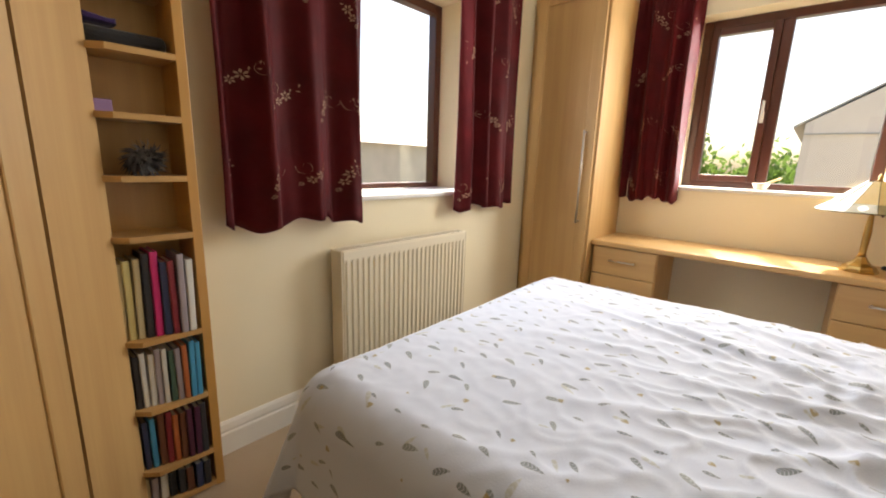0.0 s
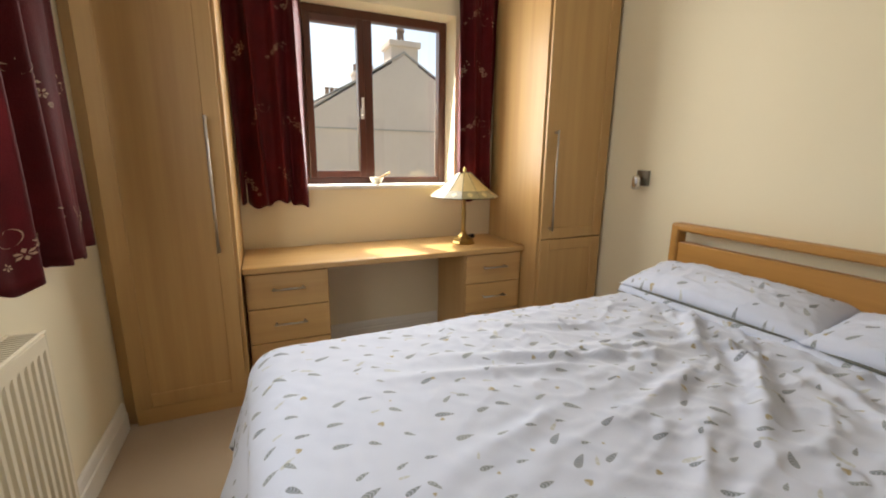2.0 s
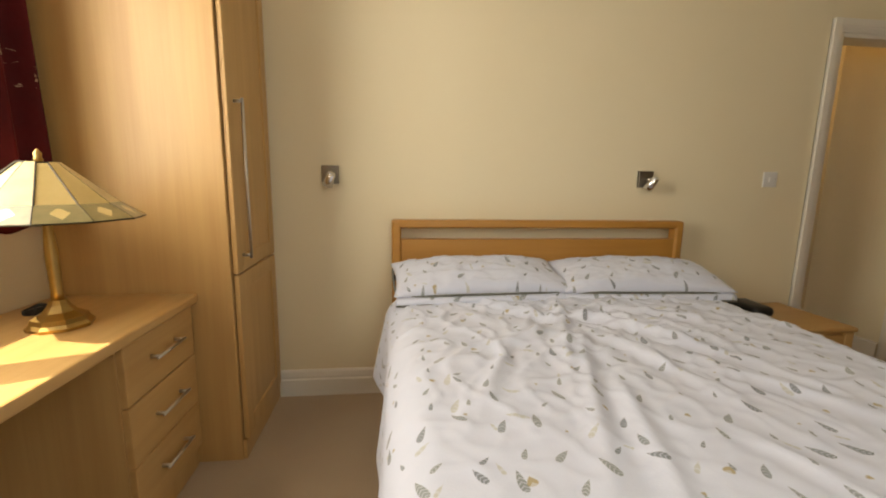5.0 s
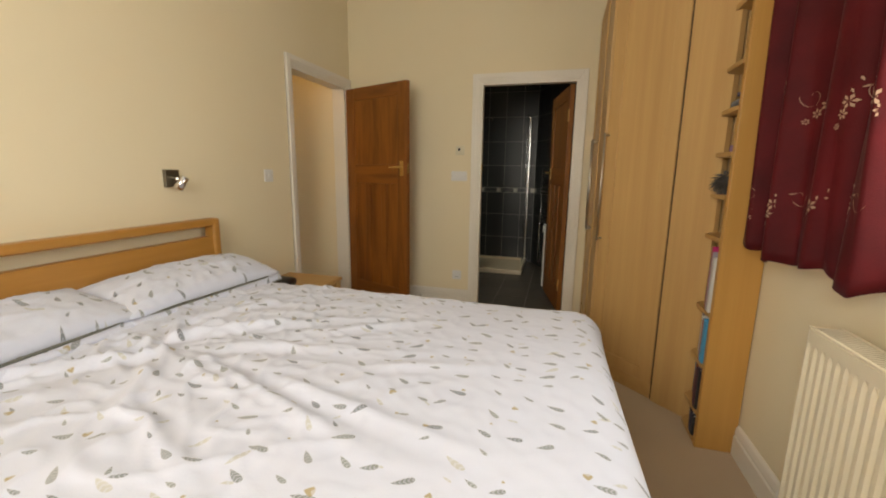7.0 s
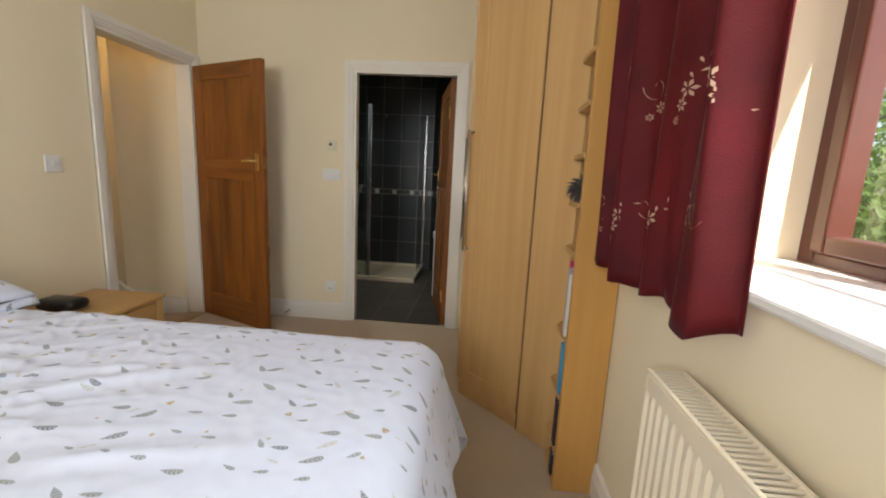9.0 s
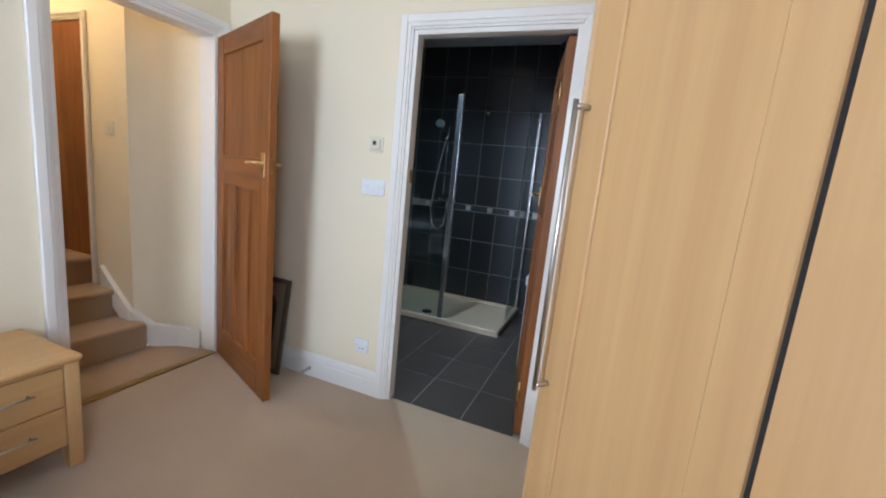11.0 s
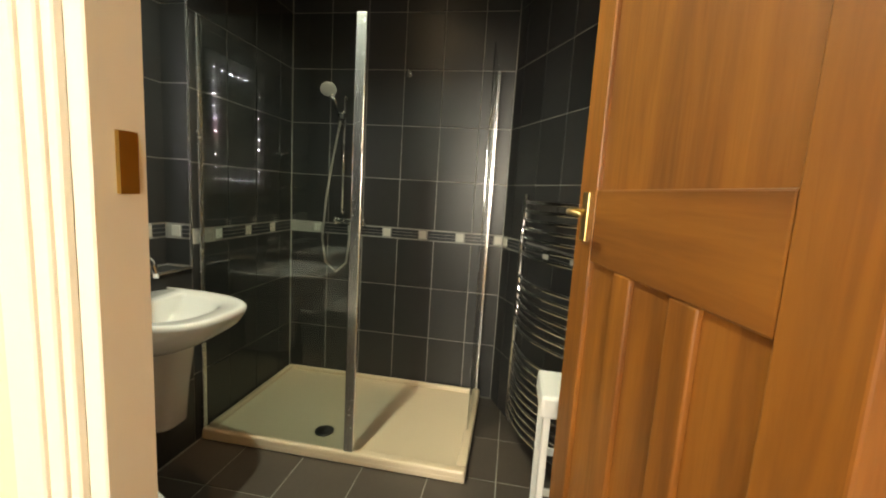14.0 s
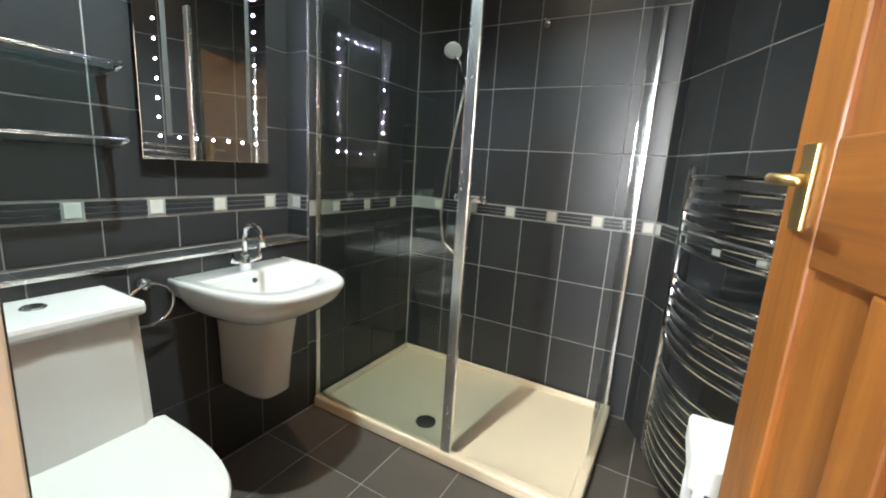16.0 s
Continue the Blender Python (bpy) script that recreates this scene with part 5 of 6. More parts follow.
# ---- doors ----
def ledged_door(name, label, m, width=0.762, height=1.97, thick=0.04, handle_side=1, handle_z=1.25):
    """An old pine door: one upper panel, three tall lower ones. Local x from the hinge, y through the door."""
    ob = thing(name, label, "door", kind="structure", m=m)
    st, mid0, mid1 = 0.105, 1.13, 1.30
    low = 0.20

    def put(nm, lo, hi, material, bevel=0.004, lab=""):
        return part(nm, boxes((lo, hi), bevel=bevel), material, ob, lab, local=True)

    put("stile", (0, 0, 0.005), (st, thick, height), M_DOORV)
    put("stile", (width - st, 0, 0.005), (width, thick, height), M_DOORV)
    put("rail", (st, 0.001, height - 0.11), (width - st, thick - 0.001, height), M_DOORH)
    put("rail", (st, 0.001, mid0), (width - st, thick - 0.001, mid1), M_DOORH)
    put("rail", (st, 0.001, 0.005), (width - st, thick - 0.001, low), M_DOORH)
    inner = width - 2 * st
    bw = 0.07
    gap = (inner - 2 * bw) / 3
    for k in (1, 2):
        x = st + k * gap + (k - 1) * bw
        put("muntin", (x, 0.001, low), (x + bw, thick - 0.001, mid0), M_DOORV)
    for k in range(3):
        x = st + k * (gap + bw)
        put("panel", (x - 0.003, 0.012, low - 0.003), (x + gap + 0.003, thick - 0.012, mid0 + 0.003), M_DOORV, 0.001)
    put("panel", (st - 0.003, 0.012, mid1 - 0.003), (width - st + 0.003, thick - 0.012, height - 0.107), M_DOORV, 0.001)
    hx = width - 0.058
    for side, y in ((-1, 0.0), (1, thick)):
        hd = part("handle_plate", boxes(((hx - 0.019, min(y, y + side * 0.006), handle_z - 0.06), (hx + 0.019, max(y, y + side * 0.006), handle_z + 0.06)), bevel=0.002), M_BRASSB, ob, "brass lever handle plate", local=True)
        bm = bmesh.new()
        tube(bm, [(hx, y + side * 0.004, handle_z + 0.01), (hx, y + side * 0.045, handle_z + 0.01), (hx - 0.03, y + side * 0.05, handle_z + 0.01), (hx - 0.10, y + side * 0.05, handle_z + 0.006)], [0.009, 0.008, 0.007, 0.006], 10)
        part("lever", bm, M_BRASSB, hd, local=True, smooth=True)
    part("latch", boxes(((width - 0.001, thick / 2 - 0.010, handle_z - 0.042), (width + 0.0015, thick / 2 + 0.010, handle_z + 0.042))), M_BRASS, ob, local=True)
    for z in (0.25, height - 0.25):
        bm = bmesh.new()
        tube(bm, [(-0.004, thick + 0.004, z - 0.05), (-0.004, thick + 0.004, z + 0.05)], 0.006, 8)
        part("hinge", bm, M_BRASSB, ob, local=True, smooth=True)
    return ob


ledged_door("door_1", "open varnished pine panelled door with brass lever handles", pose(2.788, 0.098, 0.0, 0, 0, 157.5), handle_z=1.265)
ledged_door("door_2", "open varnished orange-pine panelled shower room door", pose(0.762, -0.058, 0.0, 0, 0, -78.5), handle_z=1.235, width=0.745)
part("strike_plate", boxes(((1.518, -0.046, 1.25), (1.5235, -0.024, 1.315))), M_BRASS, label="worn brass strike plate in the door lining", category="strike plate")

# landing doorways
architrave("trim_landing", "y", 0.31, 3.69, 4.33, 2.03, 1, 0.05, "cream painted doorway on the landing")
part("trim_landing_lining", boxes(((4.0, 0.311, 0.545), (4.33, 0.318, 2.03)), bevel=0.002), M_GLOSSWHITE, label="cream painted door lining on the landing", kind="structure", category="door frame")
part("door_3", boxes(((3.69, 0.311, 0.545), (4.0, 0.316, 2.03)), bevel=0.001), M_DOORV, label="varnished pine door ajar on the landing", kind="structure", category="door")
part("door_4", boxes(((4.72, 0.311, 0.545), (4.86, 0.318, 2.06)), bevel=0.002), M_DOORV, label="varnished pine door edge farther along the landing", kind="structure", category="door")
# no real opening: a dark sheet on the wall paints the unlit room beyond
part("trim_far_doorway", boxes(((4.86, 0.311, 0.545), (5.25, 0.316, 2.06))), M_DARK, label="flat dark sheet that paints the unlit opening to a further room", kind="structure", category="doorway")

# ---- shower room: fittings ----
tray = thing("shower_tray", "low cream rectangular shower tray with a dark drain", "shower tray", m=pose(1.91, -1.74, 0))
bm = bmesh.new()
TX0, TX1, TY0, TY1 = 1.232, BATH_X - 0.003, -2.148, -1.328
box(bm, (TX0, TY0, 0.0), (TX1, TY1, 0.030), 0.006)
part("floor_pan", bm, M_TRAY, tray)
for name_, lo, hi in (("rim", (TX0, TY1 - 0.045, 0.02), (TX1, TY1, 0.056)), ("rim", (TX0, TY0, 0.02), (TX0 + 0.045, TY1 - 0.045, 0.056)), ("rim", (TX1 - 0.03, TY0, 0.02), (TX1, TY1 - 0.045, 0.056)), ("rim", (TX0 + 0.045, TY0, 0.02), (TX1 - 0.03, TY0 + 0.03, 0.056))):
    part(name_, boxes((lo, hi), bevel=0.010), M_TRAY, tray)
part("drain", lathe(bmesh.new(), [(0.048, 0.030), (0.048, 0.036), (0.040, 0.040), (0.004, 0.042)], pose(1.975, -1.50, 0), 24), M_BLACK, tray, "dark round drain cover", smooth=True)


def upright(parent, x, y, z0, z1, w=0.028, d=0.022, name="post", label="polished aluminium upright"):
    return part(name, boxes(((x - w / 2, y - d / 2, z0), (x + w / 2, y + d / 2, z1)), bevel=0.004), M_ALU, parent, label)


scr = thing("shower_screen", "fixed clear glass shower screen with polished posts", "shower screen", "shower screens", m=pose(2.14, -1.335, 0.056))
part("glass", boxes(((1.793, -1.348, 0.060), (2.525, -1.342, 1.97))), M_SHOWERGLASS, scr)
upright(scr, 1.780, -1.345, 0.056, 1.975, 0.046, 0.022)
upright(scr, 2.532, -1.345, 0.056, 1.975, 0.014, 0.026, "wall_profile")
ret = thing("shower_screen", "narrow clear glass return panel fixed to the tiled wall", "shower screen", "shower screens", m=pose(1.30, -1.9, 0.056))
part("glass", boxes(((1.256, -2.13, 0.058), (1.262, -1.66, 1.97))), M_SHOWERGLASS, ret)
upright(ret, 1.259, -2.136, 0.056, 1.975, 0.024, 0.022, "wall_profile")

# riser rail, hand shower and hose
sh = thing("shower_set", "chrome shower rail with hand shower, hose and valve", "shower", m=pose(2.21, -2.14, 1.0))
part("rail", tube(bmesh.new(), [(2.17, -2.10, 1.12), (2.17, -2.10, 1.80)], 0.010, 12), M_CHROME, sh, smooth=True)
for z in (1.12, 1.80):
    part("bracket", tube(bmesh.new(), [(2.17, -2.149, z), (2.17, -2.095, z)], 0.013, 10), M_CHROME, sh, smooth=True)
part("holder", boxes(((2.150, -2.085, 1.67), (2.190, -2.04, 1.71)), bevel=0.008), M_CHROME, sh)
part("handset", tube(bmesh.new(), [(2.175, -2.05, 1.66), (2.195, -2.01, 1.76), (2.208, -1.985, 1.80)], [0.010, 0.011, 0.014], 10), M_CHROME, sh, smooth=True)
part("spray_head", lathe(bmesh.new(), [(0.010, 0.03), (0.022, 0.02), (0.044, 0.004), (0.046, -0.006), (0.040, -0.010), (0.002, -0.010)], pose(2.215, -1.965, 1.822, 40, 20, 0), 20), M_WHITE, sh, "pale round spray head", smooth=True)
hose = [(2.175, -2.05, 1.66), (2.21, -2.04, 1.45), (2.25, -2.04, 1.2), (2.27, -2.04, 0.95), (2.25, -2.05, 0.80), (2.19, -2.07, 0.74), (2.13, -2.09, 0.80), (2.12, -2.11, 0.98), (2.12, -2.12, 1.02)]
part("hose", tube(bmesh.new(), hose, 0.007, 8), M_STEEL, sh, "flexible metal hose", smooth=True)
part("valve_body", tube(bmesh.new(), [(2.04, -2.11, 1.06), (2.20, -2.11, 1.06)], 0.024, 16), M_CHROME, sh, "bar mixer valve", smooth=True)
for x in (2.02, 2.20):
    part("valve_knob", tube(bmesh.new(), [(x, -2.11, 1.06), (x + 0.02, -2.11, 1.06)], 0.028, 12), M_CHROME, sh, smooth=True)


hook = thing("robe_hook", "small chrome robe hook on the tiled shower wall", "hook", m=pose(1.79, -2.156, 1.96))
part("rose", lathe(bmesh.new(), [(0.018, 0.0), (0.018, 0.006), (0.012, 0.009)], pose(1.79, -2.1565, 1.96, -90), 16), M_CHROME, hook, smooth=True)
part("peg", tube(bmesh.new(), [(1.79, -2.149, 1.96), (1.79, -2.120, 1.957), (1.79, -2.108, 1.975)], [0.006, 0.005, 0.007], 8), M_CHROME, hook, smooth=True)


# basin on a half pedestal
def basin():
    ob = thing("wash_basin", "white rounded wall basin on a half pedestal", "basin", m=pose(BATH_X, -0.920, 0.80))
    bm = bmesh.new()
    hw, deep = 0.24, 0.47

    def ring(z, s, back=0.0, n=40):
        vs = []
        for k in range(n + 1):
            a = math.pi * k / n
            x = BATH_X - 0.002 - back - s * deep * abs(math.sin(a)) ** 0.72
            y = -0.920 + s * hw * math.copysign(abs(math.cos(a)) ** 0.62, math.cos(a))
            vs.append(bm.verts.new((x, y, z)))
        return vs

    rings = [ring(0.645, 0.50), ring(0.665, 0.66), ring(0.70, 0.83), ring(0.745, 0.95), ring(0.785, 1.0), ring(0.800, 0.995), ring(0.806, 0.97), ring(0.803, 0.93)]
    for a, b in zip(rings, rings[1:]):
        for k in range(40):
            bm.faces.new((a[k], a[k + 1], b[k + 1], b[k]))
    # flat deck at the wall and a sunk bowl
    last = rings[-1]
    bowl_rings = []
    for z, s in ((0.802, 0.80), (0.790, 0.74), (0.74, 0.62), (0.70, 0.42), (0.688, 0.10)):
        vs = []
        for k in range(41):
            a = math.pi * k / 40
            x = BATH_X - 0.11 - s * 0.33 * abs(math.sin(a)) ** 0.8 * (1.06)
            y = -0.920 + s * hw * 0.98 * math.copysign(abs(math.cos(a)) ** 0.7, math.cos(a))
            vs.append(bm.verts.new((x, y, z)))
        bowl_rings.append(vs)
    for a, b in zip([last] + bowl_rings, bowl_rings):
        for k in range(40):
            bm.faces.new((a[k], a[k + 1], b[k + 1], b[k]))
        bm.faces.new((a[40], a[0], b[0], b[40]))
    bm.faces.new(bowl_rings[-1])
    bm.faces.new([r[0] for r in rings] + [r[40] for r in reversed(rings)])
    part("bowl", bm, M_CERAMIC, ob, smooth=True)
    bm = bmesh.new()
    rows = []
    for z, w, d in ((0.33, 0.072, 0.225), (0.345, 0.080, 0.24), (0.50, 0.084, 0.255), (0.66, 0.094, 0.28)):
        vs = []
        for k in range(21):
            a = math.pi * k / 20
            vs.append(bm.verts.new((BATH_X - 0.002 - d * abs(math.sin(a)) ** 0.5, -0.937 + w * math.copysign(abs(math.cos(a)) ** 0.55, math.cos(a)), z)))
        rows.append(vs)
    for a, b in zip(rows, rows[1:]):
        for k in range(20):
            bm.faces.new((a[k], a[k + 1], b[k + 1], b[k]))
    bm.faces.new(list(reversed(rows[0])))
    part("half_pedestal", bm, M_CERAMIC, ob, smooth=True)
    part("overflow", lathe(bmesh.new(), [(0.010, 0), (0.010, 0.003), (0.006, 0.003)], pose(BATH_X - 0.128, -0.920, 0.772, 0, -70, 0), 14), M_BLACK, ob, "dark overflow hole")
    tap = part("tap_body", tube(bmesh.new(), [(BATH_X - 0.075, -0.920, 0.80), (BATH_X - 0.075, -0.920, 0.86)], [0.022, 0.017], 14), M_CHROME, ob, "chrome mixer tap", smooth=True)
    arc = [(BATH_X - 0.075, -0.920, 0.86), (BATH_X - 0.075, -0.920, 0.92)] + [(BATH_X - 0.125 + 0.05 * math.cos(a), -0.920, 0.93 + 0.05 * math.sin(a)) for a in (math.pi * k / 10 for k in range(11))] + [(BATH_X - 0.176, -0.920, 0.905)]
    part("spout", tube(bmesh.new(), arc, 0.010, 12), M_CHROME, tap, smooth=True)
    for s in (-1, 1):
        part("lever", tube(bmesh.new(), [(BATH_X - 0.075, -0.920 + s * 0.015, 0.835), (BATH_X - 0.085, -0.920 + s * 0.055, 0.845), (BATH_X - 0.085, -0.920 + s * 0.056, 0.895)], [0.010, 0.009, 0.006], 10), M_CHROME, tap, smooth=True)
    return ob


basin()


# close-coupled toilet
def toilet():
    ob = thing("toilet", "white close-coupled toilet with its lid down", "toilet", m=pose(2.25, -0.33, 0))
    cy = -0.315
    bm = bmesh.new()
    rows = []
    for z, w, xf, in ((0.43, 0.19, 2.305), (0.46, 0.195, 2.30), (0.60, 0.192, 2.31), (0.785, 0.186, 2.32)):
        rows.append([bm.verts.new(p) for p in ((BATH_X - 0.012, cy - w, z), (xf + 0.02, cy - w, z), (xf, cy - w + 0.03, z), (xf - 0.006, cy, z), (xf, cy + w - 0.03, z), (xf + 0.02, cy + w, z), (BATH_X - 0.012, cy + w, z))])
    for a, b in zip(rows, rows[1:]):
        for k in range(7):
            bm.faces.new((a[k], a[(k + 1) % 7], b[(k + 1) % 7], b[k]))
    bm.faces.new(list(reversed(rows[0])))
    bm.faces.new(rows[-1])
    part("cistern", bm, M_CERAMIC, ob)
    lid = part("cistern_lid", boxes(((2.298, cy - 0.195, 0.785), (BATH_X - 0.006, cy + 0.195, 0.826)), bevel=0.014), M_CERAMIC, ob)
    part("flush_button", lathe(bmesh.new(), [(0.026, 0.826), (0.026, 0.831), (0.022, 0.834), (0.002, 0.834)], pose(2.42, cy, 0), 24), M_CHROME, lid, "chrome flush button", smooth=True)

    def seat_ring(bm, z, grow, xb=2.315, xf=1.84, w=0.198):
        vs = []
        for k in range(29):
            a = -math.pi / 2 + math.pi * k / 28
            x = xb - (xb - xf + grow) * abs(math.cos(a)) ** 0.62
            y = cy - 0.025 + (w + grow) * math.copysign(abs(math.sin(a)) ** 0.85, math.sin(a))
            vs.append(bm.verts.new((x, y, z)))
        return vs

    bm = bmesh.new()
    rings = [seat_ring(bm, 0.435, 0.0), seat_ring(bm, 0.450, 0.004), seat_ring(bm, 0.458, 0.0), seat_ring(bm, 0.463, -0.02), seat_ring(bm, 0.464, -0.09)]
    for a, b in zip(rings, rings[1:]):
        for k in range(28):
            bm.faces.new((a[k], a[k + 1], b[k + 1], b[k]))
    bm.faces.new(rings[-1])
    bm.faces.new(list(reversed(rings[0])))
    bm.faces.new([r[0] for r in rings] + [r[28] for r in reversed(rings)])
    part("seat_lid", bm, M_CERAMIC, ob, "white seat lid, closed", smooth=False)
    bm = bmesh.new()
    rings = [seat_ring(bm, z, g, 2.5, xf, w) for z, g, xf, w in ((0.0, 0, 2.08, 0.11), (0.12, 0, 2.10, 0.10), (0.26, 0, 2.05, 0.12), (0.38, 0, 1.91, 0.165), (0.428, 0, 1.875, 0.180))]
    for a, b in zip(rings, rings[1:]):
        for k in range(28):
            bm.faces.new((a[k], a[k + 1], b[k + 1], b[k]))
    bm.faces.new(rings[-1])
    part("pan", bm, M_CERAMIC, ob, smooth=True)
    for s in (-1, 1):
        part("seat_hinge", lathe(bmesh.new(), [(0.014, 0.43), (0.014, 0.462), (0.010, 0.466)], pose(2.308, cy + s * 0.07, 0), 12), M_BRASSB, ob, "metal seat hinge", smooth=True)


toilet()

ring_ = thing("towel_ring", "chrome towel ring on the tiled wall", "towel ring", m=pose(BATH_X, -0.60, 0.81))
part("mount", tube(bmesh.new(), [(BATH_X, -0.605, 0.805), (BATH_X - 0.045, -0.605, 0.805)], [0.024, 0.016], 14), M_CHROME, ring_, smooth=True)
part("ring", tube(bmesh.new(), [(BATH_X - 0.040 - 0.012 * math.cos(a), -0.605 + 0.072 * math.sin(a), 0.738 + 0.072 * math.cos(a)) for a in (2 * math.pi * k / 32 for k in range(32))], 0.005, 8, True), M_CHROME, ring_, smooth=True)

# mirror with a border of small lights
UX = BATH_X + 0.13
mir = thing("mirror", "rectangular wall mirror with a border of small white lights", "mirror", m=pose(UX, -0.93, 1.2))
MY0, MY1, MZ0, MZ1 = -1.165, -0.685, 1.195, 1.90
part("glass", boxes(((UX - 0.030, MY0, MZ0), (UX - 0.026, MY1, MZ1)), bevel=0.0015), M_MIRROR, mir)
part("backing", boxes(((UX - 0.026, MY0 + 0.02, MZ0 + 0.02), (UX, MY1 - 0.02, MZ1 - 0.02))), M_BLACK, mir)
M_FROST = mat("frosted_mirror_strip", (0.16, 0.17, 0.165), rough=0.45, metal=0.6)
for y in (MY0 + 0.085, MY1 - 0.088):
    part("etched_strip", boxes(((UX - 0.0312, y - 0.008, MZ0 + 0.08), (UX - 0.0301, y + 0.008, MZ1 - 0.08))), M_FROST, mir)
led_mesh = None
spots = [(y, z) for z in (MZ0 + 0.078, MZ1 - 0.078) for y in [MY0 + 0.057 + 0.061 * k for k in range(7)]] + [(y, MZ0 + 0.078 + 0.061 * k) for y in (MY0 + 0.057, MY1 - 0.057) for k in range(1, 9)]
for y, z in spots:
    if led_mesh is None:
        first = part("led", lathe(bmesh.new(), [(0.0032, 0.0), (0.0032, 0.0012), (0.0015, 0.002)], pose(0, 0, 0, 0, -90, 0), 10), M_LED, mir, local=True)
        led_mesh, o = first.data, first
    else:
        o = part("led", led_mesh, None, mir)
    o.location = Vector((UX - 0.0302, y, z)) - PLACE[mir].translation

# two glass shelves beside the mirror
for z in (1.228, 1.440):
    shf = thing("glass_shelf", "clear glass shelf with a chrome rail beside the mirror", "shelf", "glass shelves", m=pose(UX, -0.3, z))
    part("pane", boxes(((UX - 0.125, -0.585, z - 0.004), (UX - 0.004, -0.17, z + 0.004)), bevel=0.001), M_SHELFGLASS, shf)
    part("front_rail", tube(bmesh.new(), [(UX - 0.128, -0.60, z + 0.022), (UX - 0.128, -0.17, z + 0.022)], 0.005, 8), M_CHROME, shf, smooth=True)
    for y in (-0.60, -0.18):
        part("bracket", tube(bmesh.new(), [(UX, y, z), (UX - 0.06, y, z + 0.004), (UX - 0.128, y, z + 0.022)], [0.014, 0.009, 0.008], 10), M_CHROME, shf, smooth=True)

# ladder towel rail on the slanting wall
slant_way = (SLANT_B - SLANT_A).normalized()
slant_out = Vector((-slant_way.y, slant_way.x, 0))
slant_out = slant_out if slant_out.x > 0 else -slant_out
rail = thing("towel_radiator", "tall chrome ladder towel radiator with curved bars", "towel radiator", m=pose(0.95, -1.6, 0.1))
R0 = SLANT_A + slant_way * 0.36 + slant_out * 0.055
R1 = R0 + slant_way * 0.52
for p in (R0, R1):
    part("upright", tube(bmesh.new(), [(p.x, p.y, 0.10), (p.x, p.y, 1.29)], 0.015, 12), M_CHROME, rail, smooth=True)
bar_mesh = None
zs = [0.14 + 0.042 * k for k in range(10)] + [0.62 + 0.042 * k for k in range(7)] + [1.00 + 0.042 * k for k in range(7)]
for z in zs:
    if bar_mesh is None:
        pts = [R0.lerp(R1, k / 12) + slant_out * (0.055 * math.sin(math.pi * k / 12)) for k in range(13)]
        first = part("bar", tube(bmesh.new(), [(q.x - 0.95, q.y + 1.6, 0) for q in pts], 0.0105, 8), M_CHROME, rail, local=True, smooth=True)
        bar_mesh, o = first.data, first
    else:
        o = part("bar", bar_mesh, None, rail)
    o.location = (0, 0, z - PLACE[rail].translation.z)
for p in (R0, R1):
    for z in (0.25, 1.20):
        q = p - slant_out * 0.056
        part("wall_bracket", tube(bmesh.new(), [(p.x, p.y, z), (q.x, q.y, z)], 0.010, 8), M_CHROME, rail, smooth=True)
q = R0 - slant_out * 0.03 - slant_way * 0.04
part("valve", tube(bmesh.new(), [(R0.x, R0.y, 0.11), (R0.x, R0.y, 0.075), (q.x, q.y, 0.07), (q.x - 0.02, q.y, 0.07)], 0.013, 10), M_CHROME, rail, "chrome angled valve", smooth=True)

# white stand behind the door
stand = thing("white_stand", "small white slatted stand beside the towel radiator", "stand", m=pose(0.80, -0.99, 0))
part("top", boxes(((0.76, -1.095, 0.60), (0.985, -0.885, 0.675)), bevel=0.012), M_WHITE, stand)
for x in (0.772, 0.95):
    for y in (-1.09, -0.915):
        part("leg", boxes(((x, y, 0.0), (x + 0.022, y + 0.022, 0.602)), bevel=0.004), M_WHITE, stand)
for z in (0.2, 0.36, 0.52):
    part("slat", boxes(((0.795, -1.085, z), (0.949, -1.075, z + 0.03)), bevel=0.003), M_WHITE, stand)

# ceiling downlights; only the unlit one is known, the two lit are added fill
M_FILL_LENS = glow("fill_lens_glow", (1.0, 0.78, 0.5), 14.0)
WARM, COOL = (1.0, 0.80, 0.56), (0.76, 0.95, 0.97)
M_LENS = mat("unlit_halogen_lens", (0.20, 0.19, 0.17), rough=0.25)
for x, y, colour, share, cone in ((1.78, -1.15, WARM, 0.95, 100), (2.05, -1.75, WARM, 0.0, 88), (1.90, -0.55, COOL, 3.6, 140)):
    dl = thing("downlight", "recessed round chrome ceiling downlight; the two lit ones are unseen, added fill", "ceiling light", "shower room downlights", m=pose(x, y, 2.6))
    part("bezel", lathe(bmesh.new(), [(0.030, 2.598), (0.034, 2.590), (0.046, 2.592), (0.047, 2.599)], pose(x, y, 0), 24), M_CHROME, dl, smooth=True)
    part("lens", lathe(bmesh.new(), [(0.030, 2.5945), (0.002, 2.594)], pose(x, y, 0), 20), M_FILL_LENS if share else M_LENS, dl)
    # unseen fill lamps, added to brighten the room: one warm, one cool
    if share:
        lamp("downlight_lamp", "SPOT", look((x, y, 2.585), (x, y, 0)), DOWN * share, colour, radius=0.03, spot=radians(cone))

